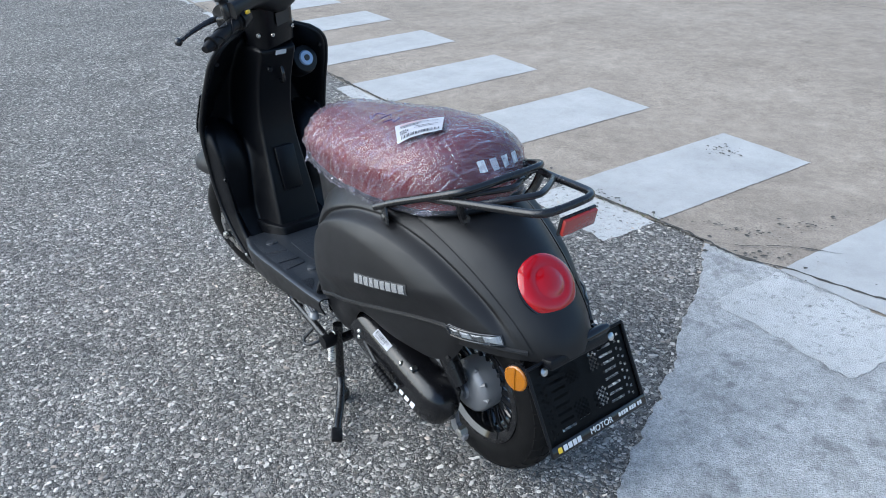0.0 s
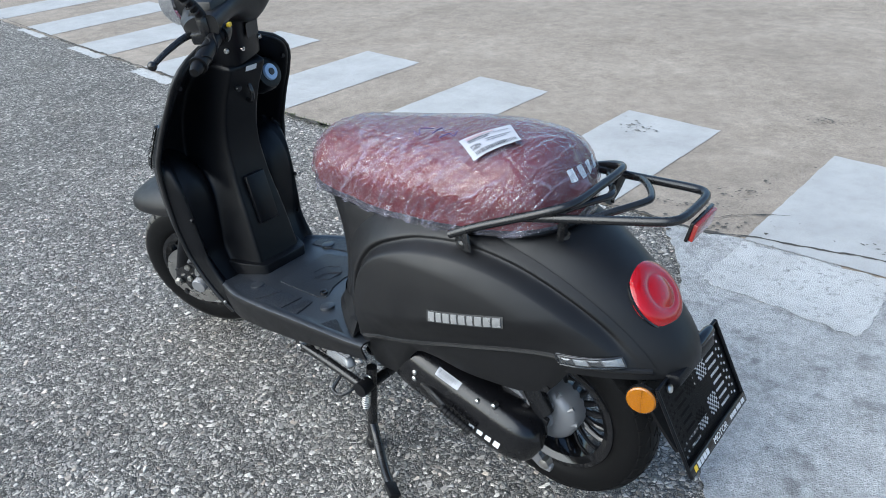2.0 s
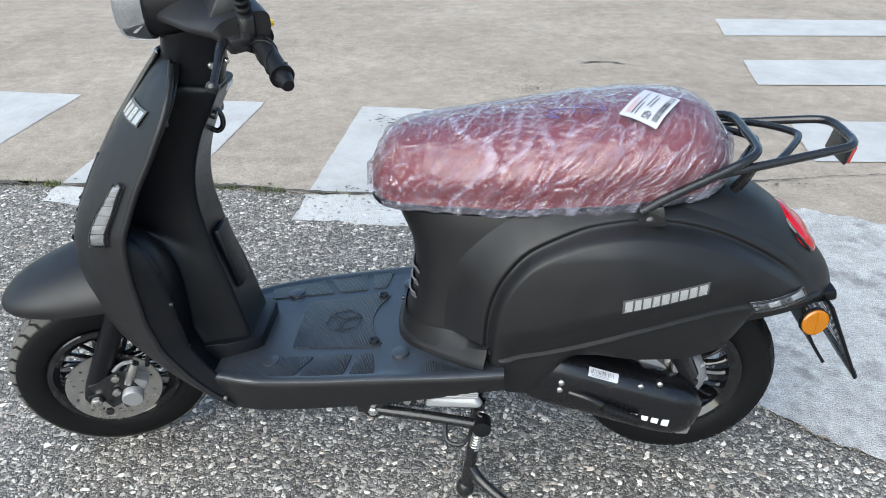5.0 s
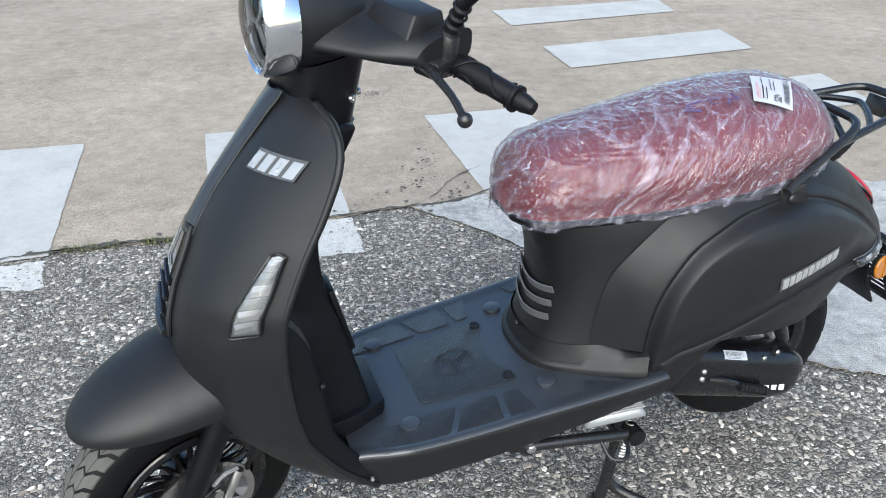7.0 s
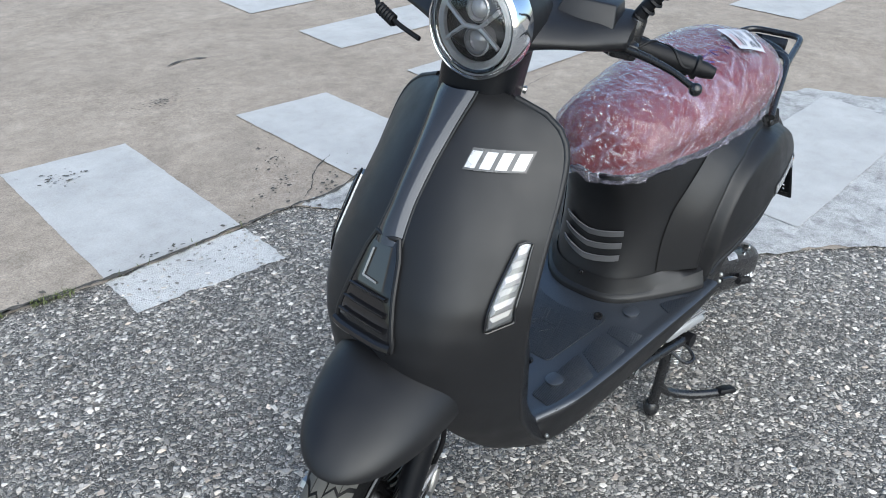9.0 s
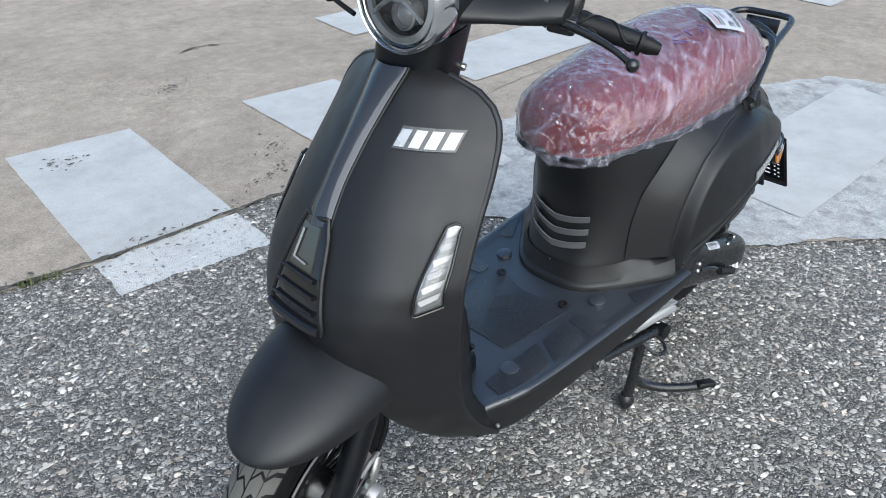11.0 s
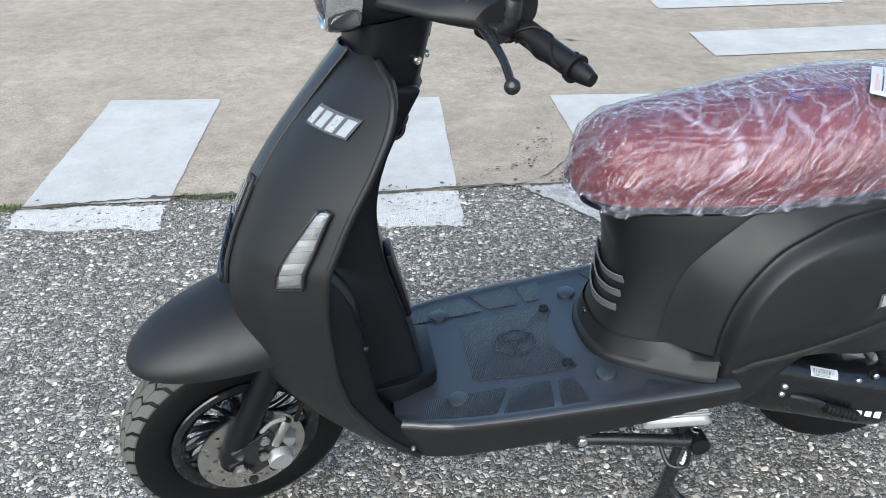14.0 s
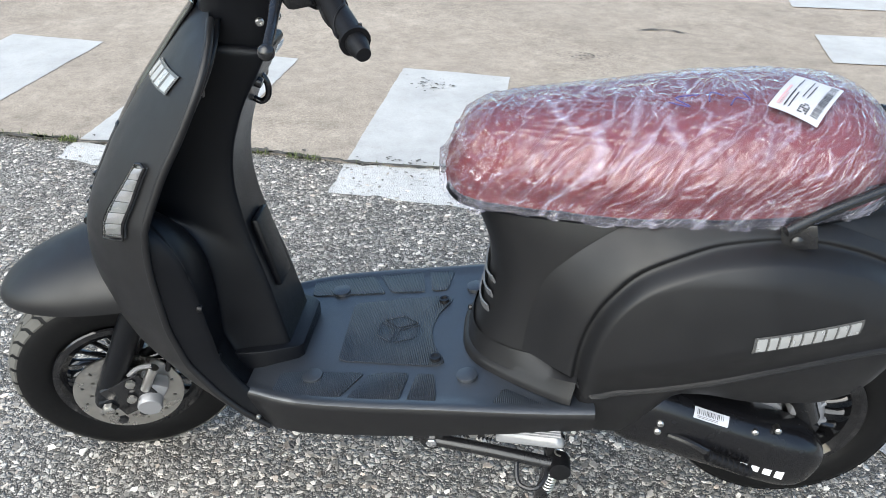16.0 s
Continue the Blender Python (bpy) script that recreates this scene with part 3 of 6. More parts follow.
# grass that grows in the joint
def tuft_row(x0, x1, count, seed):
    pr = random.Random(seed)
    bm = bmesh.new()
    for _ in range(count):
        x = pr.uniform(x0, x1)
        y = float(np.interp(x, [0.65, 1.14, 1.62, 2.05, 3.0, 5.0], [-1.268, -1.275, -1.332, -1.318, -1.39, -1.60])) + pr.gauss(0, 0.009)
        a, h, lean = pr.uniform(0, 6.28), pr.uniform(0.005, 0.020), pr.uniform(0.2, 1.2)
        w = pr.uniform(0.0008, 0.0018)
        d, s = Vector((math.cos(a), math.sin(a), 0)), Vector((-math.sin(a), math.cos(a), 0))
        base = Vector((x, y, 0.004))
        mid, tip = base + d * h * lean * 0.4 + Vector((0, 0, h * 0.7)), base + d * h * lean + Vector((0, 0, h))
        v = [bm.verts.new(p) for p in (base - s * w, base + s * w, mid + s * w * 0.7, mid - s * w * 0.7, tip)]
        bm.faces.new(v[:4])
        bm.faces.new((v[3], v[2], v[4]))
    return tagged(part("grass_tuft", bm, GRASS), "short green and dry grass growing in the joint", "grass", kind="stuff")


tuft_row(1.22, 1.34, 130, 5)
tuft_row(1.40, 1.58, 130, 15)
tuft_row(2.08, 2.14, 170, 6)
tuft_row(2.16, 2.60, 160, 16)
tuft_row(0.66, 1.15, 40, 7)


# chippings proud of the binder, in the stretch of road round the scooter
def stone_material():
    m = Nodes("pale_chippings")
    isl = m.n("ShaderNodeNewGeometry").outputs["Random Per Island"]
    col = m.ramp(isl, [(0.0, (0.08, 0.08, 0.08)), (0.3, (0.18, 0.178, 0.175)), (0.6, (0.31, 0.306, 0.298)), (0.85, (0.46, 0.45, 0.435)), (1.0, (0.76, 0.75, 0.73))])
    warm = m.ramp(m.math("FRACT", m.math("MULTIPLY", isl, 37.0)), [(0.80, 0.0), (0.95, 0.5)])
    col = m.mix(warm, col, m.mix(1.0, col, (1.1, 0.92, 0.78), "MULTIPLY"))
    col = m.mix(1.0, col, (0.99, 0.94, 0.88), "MULTIPLY")
    col = m.mix(1.0, col, m.ramp(m.noise(300.0, 3), [(0.3, 0.8), (0.7, 1.12)]), "MULTIPLY")
    m.set(Base_Color=col, Roughness=0.72, Specular_IOR_Level=0.4)
    return m.mat


rs = np.random.RandomState(7)
verts, faces = [], []
count = 0
while count < 42000:
    x, y = rs.uniform(-1.15, 2.6), rs.uniform(-1.36, 1.15)
    near_edge = y < float(np.interp(x, [-1.2, -0.7, -0.38, -0.22, -0.15, -0.08, 0.07, 0.19, 0.27, 0.37, 0.47, 1.14, 2.05, 3.0], [0.85, 0.33, 0.05, -0.04, -0.15, -0.28, -0.62, -0.82, -0.98, -1.13, -1.255, -1.258, -1.30, -1.37]))
    if near_edge:
        continue
    r = 0.0024 + 0.0085 * rs.rand() ** 3.2
    a0, sx = rs.uniform(0, 6.28), rs.uniform(0.42, 0.9)
    k0 = len(verts)
    top = r * rs.uniform(0.12, 0.34)
    tx, ty = rs.uniform(-0.18, 0.18), rs.uniform(-0.18, 0.18)
    ca, sa = math.cos(a0), math.sin(a0)
    rim = [(r * rs.uniform(0.6, 1.25), (k + rs.uniform(-0.3, 0.3)) * 1.2566) for k in range(5)]
    for ring, zz in ((1.0, -0.0006), (0.80, top)):
        for q, a in rim:
            px, py = ring * q * math.cos(a), ring * q * sx * math.sin(a)
            verts.append((x + px * ca - py * sa, y + px * sa + py * ca, zz if ring == 1.0 else max(0.0003, zz + px * tx + py * ty)))
    for k in range(5):
        n2 = (k + 1) % 5
        faces.append((k0 + k, k0 + n2, k0 + 5 + n2, k0 + 5 + k))
    faces.append(tuple(k0 + 5 + k for k in range(5)))
    count += 1
me = bpy.data.meshes.new("chippings")
me.from_pydata(verts, [], faces)
me.materials.append(stone_material())
chips = tagged(new("chippings", me), "pale stone chippings standing out of the asphalt", "stone chippings", kind="stuff")


# ---- the scooter ----
scooter = thing("scooter", (0.70, 0.0, 0.0), "matte black retro motor scooter parked on its stand, seat still wrapped", "scooter")

# the front fork, wheel, fender and bars are turned a little to the left about the raked steering axis
PIVOT = Vector((1.0, 0.0, 0.85))
RAKE = radians(25)
STEER = Matrix.Translation(PIVOT) @ Matrix.Rotation(radians(19), 4, Vector((-math.sin(RAKE), 0, math.cos(RAKE)))) @ Matrix.Translation(-PIVOT)

SWEEP = Matrix.Translation(PIVOT) @ Matrix.Rotation(radians(7), 4, Vector((-math.sin(RAKE), 0, math.cos(RAKE)))) @ Matrix.Translation(-PIVOT)
MIRROR = Matrix.Diagonal((1, -1, 1, 1))

# --- rear body: a stack of rounded slices
BODY = [  # height, front, tail, half width
    (0.30, 0.662, -0.02, 0.150), (0.37, 0.645, -0.10, 0.155), (0.40, 0.633, -0.13, 0.157), (0.42, 0.628, -0.150, 0.158), (0.445, 0.623, -0.153, 0.158), (0.482, 0.620, -0.139, 0.158),
    (0.531, 0.625, -0.100, 0.154), (0.557, 0.633, -0.078, 0.151), (0.606, 0.655, -0.022, 0.143), (0.64, 0.676, 0.03, 0.133), (0.655, 0.682, 0.075, 0.124), (0.67, 0.684, 0.13, 0.112)]
XM = 0.30


def body_at(z):
    xs = [r[0] for r in BODY]
    return [sum(np.interp(z + d, xs, [r[k] for r in BODY]) for d in (-0.012, 0, 0.012)) / 3 for k in (1, 2, 3)]


def body_y(x, z):
    """Half width of the rear body at a place along it and a height."""
    f, t, w = body_at(z)
    r = (x - XM) / (f - XM) if x > XM else (XM - x) / (XM - t)
    n = 2.7 if x > XM else 2.25
    return w * max(0.0, 1 - min(r, 1.0) ** n) ** (1 / n)


def slice_at(z, a, grow=0.0):
    """The body's skin at height z and angle a (0: front, 90: left side)."""
    f, t, w = body_at(z)
    c, s = math.cos(a), math.sin(a)
    n = 2.7 if c > 0 else 2.25
    rx = (f - XM) if c > 0 else (XM - t)
    return Vector((XM + (rx + grow) * math.copysign(abs(c) ** (2 / n), c), (w + grow) * math.copysign(abs(s) ** (2 / n), s), z))


def body_bottom(x):
    return smooth_table(x, [(-0.2, 0.437), (-0.1, 0.437), (0.05, 0.425), (0.3, 0.37), (0.5, 0.33), (0.7, 0.33)], 0.03)


def body_skin(u, v):
    a = 2 * math.pi * u
    zt = 0.672
    z = 0.5
    for _ in range(3):
        x = slice_at(z, a).x
        z = body_bottom(x) + v * (zt - body_bottom(x))
    return slice_at(z, a)


bm = grid(body_skin, 120, 34, wrap_u=True)
ring = [e for e in bm.edges if e.is_boundary and e.verts[0].co.z > 0.67 and e.verts[1].co.z > 0.67]
bmesh.ops.contextual_create(bm, geom=ring)
low = [e for e in bm.edges if e.is_boundary]
bmesh.ops.contextual_create(bm, geom=low)
tail = part("rear_body", bm, BLACK, scooter, "matte black rear body shell")

# side panels with a stepped, arched upper edge
ARC = [(-0.115, 0.452), (-0.08, 0.497), (0.0, 0.563), (0.10, 0.618), (0.20, 0.650), (0.288, 0.660), (0.384, 0.652), (0.44, 0.630), (0.476, 0.605), (0.51, 0.572), (0.54, 0.53), (0.556, 0.47), (0.563, 0.41), (0.566, 0.375)]
ARC2 = [(-0.10, 0.45), (-0.08, 0.470), (-0.02, 0.522), (0.05, 0.567), (0.13, 0.604), (0.22, 0.625), (0.30, 0.623), (0.36, 0.608), (0.415, 0.580), (0.450, 0.540), (0.471, 0.495), (0.481, 0.445), (0.484, 0.395), (0.485, 0.36)]
RIDGE = [(-0.12, 0.452), (-0.076, 0.457), (0.04, 0.470), (0.134, 0.458), (0.244, 0.435), (0.363, 0.398), (0.465, 0.368), (0.484, 0.375), (0.492, 0.396), (0.57, 0.394)]
BULGE = [(-0.12, 0.002), (-0.076, 0.006), (0.04, 0.020), (0.126, 0.030), (0.27, 0.047), (0.40, 0.047), (0.47, 0.042), (0.52, 0.025), (0.57, 0.006)]


def fine(arc):
    return [(p.x, p.y) for p in spline([(x, z, 0) for x, z in arc], 5)]


ARC, ARC2 = fine(ARC), fine(ARC2)


def arc_distance(x, z, arc):
    """How far (x, z) lies inside an arched line: below it, and behind its front limb."""
    p0, d, dd = ARC_SEGS[arc[0]]
    q = np.array((x, z)) - p0
    t = np.clip((q * d).sum(1) / dd, 0, 1)
    best = float(np.sqrt(((q - t[:, None] * d) ** 2).sum(1).min()))
    inside = z < lerp_table(x, arc) and x < arc[-1][0]
    return best if inside else -best


ARC_SEGS = {}
for arc in (ARC, ARC2):
    pa = np.array(arc)
    ARC_SEGS[arc[0]] = (pa[:-1], pa[1:] - pa[:-1], ((pa[1:] - pa[:-1]) ** 2).sum(1))


def panel_y(x, z):
    d = arc_distance(x, z, ARC)
    e = arc_distance(x, z, ARC2)
    fade = sstep(-0.105, 0.02, x)
    y = body_y(x, z) + 0.003 + smooth_table(x, BULGE, 0.03) * (0.50 * (1 - (1 - min(max(d / 0.045, 0.0), 1.0)) ** 1.8) + 0.50 * sstep(0.0, 0.075, d))
    groove = math.exp(-((e + 0.002) / 0.0058) ** 2)
    foot = 0.024 * (1 - sstep(0.0, 0.075, z - smooth_table(x, RIDGE, 0.006))) * sstep(0.50, 0.42, x) * sstep(-0.08, 0.10, x)
    return y - foot + fade * (0.012 * sstep(0.0, 0.014, e) - 0.0095 * groove)


def panel_skin(side):
    def fn(u, v):
        x = -0.113 + (0.565 + 0.113) * (1 - (1 - u) ** 1.6)
        lo, hi = smooth_table(x, RIDGE, 0.006), lerp_table(x, ARC)
        z = lo + (hi - lo) * v
        return Vector((x, side * panel_y(x, z), z))
    return fn


for side in (1, -1):
    bm = grid(panel_skin(side), 250 if side > 0 else 90, 140 if side > 0 else 50)
    pnl = part("side_panel", bm, BLACK, scooter, "matte black side panel with an arched step", angle=60)
    # rolled lower ridge
    bm = tube([(x, side * (panel_y(x, smooth_table(x, RIDGE, 0.02)) - 0.001), smooth_table(x, RIDGE, 0.02)) for x in np.linspace(-0.105, 0.485, 24)], 0.0055, 8, 2)
    part("ridge", bm, BLACK, pnl)

    # lower panel below the ridge
    LOW = [(0.02, 0.44), (0.04, 0.40), (0.065, 0.366), (0.12, 0.352), (0.22, 0.36), (0.29, 0.375), (0.34, 0.372), (0.37, 0.33), (0.40, 0.285), (0.44, 0.278), (0.475, 0.30), (0.49, 0.325)]

    def lower(u, v, side=side):
        x = 0.0 + 0.488 * u
        top = smooth_table(x, RIDGE, 0.02)
        bot = min(smooth_table(x, LOW, 0.012), top - 0.01)
        z = top + (bot - top) * v
        return Vector((x, side * (panel_y(x, top) - 0.003 - 0.022 * v ** 1.5), z))
    bm = thicken(grid(lower, 40, 8), 0.004)
    part("lower_panel", bm, BLACK, scooter, "black plastic lower side cover")
    bm = lathe([(0, 0), (0.011, 0), (0.011, 0.006), (0.006, 0.008), (0.006, 0.003), (0, 0.003)], along((0.468, side * 0.170, 0.318), (0.468, side * 0.3, 0.318)), 14)
    part("body_screw", bm, STEELB, scooter)

part("bolt", lathe([(0, 0), (0.009, 0), (0.009, 0.004), (0, 0.005)], along((0.07, 0.132, 0.375), (0.07, 0.2, 0.372)), 12), GLOSS, scooter)

# flange round the foot of the seat base
def flange(u, v):
    a = radians(-67 + 134 * u)
    p = slice_at(0.37, a)
    k = min(max((0.605 - p.x) / 0.118, 0.0), 1.0) ** 2
    sgn = math.copysign(1.0, p.y)
    i = min(int(v * 5 + 0.5), 5)
    if u in (0.0, 1.0):
        k, i = 1.0, 5
    grow, h = ((0.015, -0.004), (0.0148, 0.005), (0.013, 0.009), (0.007, 0.012), (0.004, 0.022), (0.0, 0.044))[i]
    end_y, end_h = ((0.196, 0.001), (0.196, 0.006), (0.194, 0.012), (0.189, 0.026), (0.186, 0.036), (abs(p.y), 0.042))[i]
    q = slice_at(0.37, a, grow)
    y = abs(q.y)
    return Vector((q.x, sgn * (y + (end_y - y) * k), floor_level(q.x) + h + (end_h - h) * k))


def floor_level(x):
    return 0.307 + 0.116 * (0.895 - x)


part("base_flange", grid(flange, 60, 5), BLACK, scooter, "curved skirt between floor and seat base")

# air vents across the front of the seat base
for k in range(3):
    z0 = 0.402 + 0.027 * k

    def vent(u, v, z0=z0):
        a = radians(-19 + 36 * u)
        z = z0 + 0.014 * (1 - v) + 0.016 * abs(2 * u - 1)
        return slice_at(z, a, 0.002 + 0.006 * (1 - v))
    part("vent_fin", thicken(grid(vent, 14, 3), 0.003), GREYFIN, scooter)
part("screw", screw((0.650, 0.0, 0.378), (1, 0.2, 0.2), 0.005), STEELB, scooter)

# --- seat in its plastic wrap
SEAT_TOP = [(0.082, 0.718), (0.10, 0.757), (0.125, 0.779), (0.16, 0.790), (0.24, 0.790), (0.34, 0.781), (0.44, 0.765), (0.54, 0.752), (0.60, 0.743), (0.645, 0.733), (0.672, 0.714), (0.688, 0.680), (0.692, 0.655)]
SEAT_W = [(0.075, 0.02), (0.085, 0.065), (0.105, 0.100), (0.14, 0.128), (0.20, 0.148), (0.30, 0.157), (0.40, 0.152), (0.50, 0.137), (0.58, 0.121), (0.64, 0.104), (0.672, 0.082), (0.687, 0.048), (0.693, 0.015)]
SEAT_LOW = [(0.08, 0.668), (0.16, 0.660), (0.26, 0.652), (0.45, 0.634), (0.70, 0.626)]


def seat_point(x, a, grow=0.0):
    """a: 0 left foot, 0.5 top, 1 right foot."""
    lo, hi, w = smooth_table(x, SEAT_LOW, 0.02), smooth_table(x, SEAT_TOP, 0.014), smooth_table(x, SEAT_W, 0.01)
    ang = math.pi * a
    c, s = math.cos(ang), math.sin(ang)
    n = 3.3
    tuck = 1 - 0.10 * (1 - min(1.0, s * 2.2)) ** 2
    return Vector((x, (w + grow) * tuck * math.copysign(abs(c) ** (2 / n), c), lo + (hi - lo + grow) * abs(s) ** (2 / n) - 0.020 * abs(c) ** (4 / n) * abs(s) ** (2 / n)))


def seat_x(u, grow=0.0):
    return 0.385 - (0.308 + grow) * math.cos(math.pi * u)


def seat_skin(u, v):
    if u in (0.0, 1.0):
        x = seat_x(u)
        return Vector((x + (0.004 if u else -0.004), 0, (smooth_table(x, SEAT_LOW, 0.02) * 0.75 + smooth_table(x, SEAT_TOP, 0.014) * 0.25)))
    return seat_point(seat_x(u), v)


bm = grid(seat_skin, 70, 50)
seat = part("seat", bm, VINYL, scooter, "burgundy vinyl seat under clear plastic", angle=70)
base_line = [seat_point(seat_x(u), 0.0, 0.001) for u in np.linspace(0.02, 0.93, 40)] + [seat_point(seat_x(u), 1.0, 0.001) for u in np.linspace(0.93, 0.02, 40)]
part("seat_pan", tube([p + Vector((0, 0, -0.004)) for p in base_line] + [base_line[0] + Vector((0, 0, -0.004))], 0.007, 8, 1), PLASTIC, seat, "black plastic seat pan edge")


def wrap(u, v):
    if u in (0.0, 1.0):
        return seat_skin(u, v) + Vector((0.010 if u else -0.010, 0, -0.012))
    p = seat_point(seat_x(u, 0.008), v, 0.005)
    q = Vector((p.x * 1.0, p.y, p.z))
    # pulled folds run down and back from the crown
    across, run = q.x + 0.85 * q.z, q.z - 0.85 * q.x
    bend = 0.012 * noise.noise(Vector((q.x * 7, q.y * 7, q.z * 7)))
    f1 = noise.noise(Vector(((across + bend) * 48, run * 6, q.y * 6)))
    f2 = noise.noise(Vector(((across + bend) * 150, run * 12, 5 + q.y * 9)))
    f3 = noise.noise(Vector((q.x * 60, q.y * 60, 9 + q.z * 60)))
    f4 = noise.noise(Vector((q.x * 34 + 0.5 * q.z, q.y * 30, 4 + q.z * 24)))
    top = noise.noise(Vector((q.x * 5, (q.y + 0.25 * q.x + bend) * 70, 3.0)))
    side = sstep(0.12, 0.42, abs(v - 0.5))
    front = sstep(0.54, 0.67, q.x)
    ridge = lambda f: max(0.0, f) ** 1.2
    crest = lambda f: max(0.0, 1 - 3.2 * abs(f))
    back = 1 - 0.75 * front
    d = (0.0028 * crest(f1) + 0.0012 * crest(f2) + 0.0030 * ridge(f1)) * side * back + (0.0026 * crest(f3) + 0.0034 * crest(f4)) * (0.04 + 0.96 * front) + 0.0014 * crest(top) * (1 - side)
    cell = Vector(((q.x + 0.5 * q.z) * (36 - 4 * front), q.y * 26, (q.z - 0.5 * q.x) * (14 + 18 * front)))
    near = noise.voronoi(cell)[1][0]
    tilt = noise.noise_vector(near * 3.7).dot(cell - near)
    d += 0.0048 * max(-0.8, min(0.8, 1.7 * tilt)) * (0.30 + 0.70 * side)
    out = Vector((0.25 * (q.x - 0.38), q.y * 1.6, (q.z - 0.68) * 1.4)).normalized()
    skirt = sstep(0.94, 1.0, abs(v - 0.5) * 2)
    hang = 0.003 + 0.009 * noise.noise(Vector((q.x * 24, v * 4, 2.0))) + 0.010 * sstep(0.6, 0.69, q.x) + 0.010 * sstep(0.34, 0.30, q.x) * sstep(0.22, 0.27, q.x)
    return q + out * d + Vector((0, math.copysign(0.005 + 0.004 * noise.noise(Vector((q.x * 60, v * 3, 8.0))), q.y) * skirt, -hang * skirt))


bm = grid(wrap, 400, 210)
cover = part("seat_wrap", bm, FILM, seat, "clear crumpled plastic wrap with creases", angle=180)


def on_seat(x, a, grow=0.012):
    return seat_point(x, a, grow)


def seat_patch(x0, x1, a0, a1, grow, nu=6, nv=6, skew=0.0):
    """A patch that follows the seat."""
    return grid(lambda u, v: on_seat(x0 + (x1 - x0) * u + skew * v, a0 + (a1 - a0) * v, grow), nu, nv)


# shipping label on the wrap: a sheet of paper with printed lines and a bar code
LA, LB, LC, LD = (Vector(p) for p in ((0.280, 0.084, 0.774), (0.227, 0.002, 0.797), (0.176, 0.046, 0.790), (0.225, 0.116, 0.756)))


def label_point(u, v, lift=0.0):
    p = LA.lerp(LB, u).lerp(LD.lerp(LC, u), v)
    lo, hi = 0.02, 0.6
    for _ in range(18):
        mid = (lo + hi) / 2
        if on_seat(p.x, mid, 0.010).y > p.y:
            lo = mid
        else:
            hi = mid
    best = on_seat(p.x, lo, 0.010)
    return best + Vector((0, 0.3, 1)).normalized() * (lift + 0.0015 * noise.noise(p * 40))


paper = part("shipping_label", grid(lambda u, v: label_point(u, v, 0.002), 10, 10), PAPER, cover, "creased white shipping label")


def label_ink(name, rects, mat):
    bm = bmesh.new()
    for u0, u1, v0, v1 in rects:
        grid(lambda a, b: label_point(u0 + (u1 - u0) * a, v0 + (v1 - v0) * b, 0.0035), 2, 2, bm=bm)
    part(name, bm, mat, cover)


rnd = random.Random(11)
bars, u = [], 0.10
while u < 0.92:
    w = rnd.choice((0.008, 0.012, 0.02))
    bars.append((u, u + w, 0.78, 0.93))
    u += w + rnd.choice((0.010, 0.016, 0.022))
label_ink("bar_code", bars, INK)
blocks = [(0.08 + 0.04 * i, 0.105 + 0.04 * i, 0.52 + 0.05 * j, 0.56 + 0.05 * j) for i in range(5) for j in range(4) if rnd.random() < 0.6]
label_ink("print_block", blocks, INK)
label_ink("print_line", [(0.10, 0.55, 0.24, 0.27), (0.10, 0.48, 0.33, 0.355), (0.40, 0.90, 0.45, 0.47), (0.40, 0.8, 0.54, 0.56), (0.60, 0.9, 0.24, 0.26)], INK)
label_ink("red_line", [(0.10, 0.62, 0.10, 0.15), (0.10, 0.4, 0.17, 0.19)], REDINK)

# marker scribbles on the wrap
for pts in ([(0.40, 0.43), (0.375, 0.405), (0.39, 0.445), (0.36, 0.45)], [(0.35, 0.42), (0.345, 0.455), (0.33, 0.44)], [(0.325, 0.40), (0.315, 0.43), (0.30, 0.42), (0.305, 0.45)]):
    part("marker_stroke", tube([on_seat(x, a, 0.0125) for x, a in pts], 0.0010, 5, 6), BLUEINK, cover)


# maker's mark across the back of the seat: plain white blocks
for k in range(4):
    y0 = 0.028 - 0.029 * k

    def mark(u, v, y0=y0):
        y, z = y0 - 0.016 * u, 0.733 + 0.019 * v - 0.002 * k
        best = min(((abs(q.y - y) + abs(q.z - z), q) for x in np.linspace(0.079, 0.16, 40) for q in [seat_point(float(x), a / 60, 0.003) for a in range(8, 53)]), key=lambda r: r[0])[1]
        return Vector((best.x - 0.002, y, z))
    part("white_block", grid(mark, 2, 2), WHITE, seat)

# --- tail light
n_t = Vector((-0.73, 0, 0.68)).normalized()
m_t = along(Vector((-0.062, 0.0, 0.548)) + n_t * 0.0045, Vector((-0.062, 0.0, 0.548)) + n_t) @ Matrix.Diagonal((0.94, 0.94, 0.62, 1))
tl = part("tail_light", lathe([(0.067, -0.012), (0.067, 0.001), (0.064, 0.008), (0.057, 0.017), (0.048, 0.0215), (0.041, 0.0225), (0.036, 0.0212), (0.033, 0.0206), (0.030, 0.0222), (0.024, 0.0262), (0.014, 0.0295), (0, 0.0305)], m_t, 64), RED, scooter, "round glossy red tail light", angle=70)
part("rim", lathe([(0.066, -0.008), (0.0695, -0.004), (0.0695, 0.001), (0.0665, 0.003)], m_t, 48), GLOSS, tl)

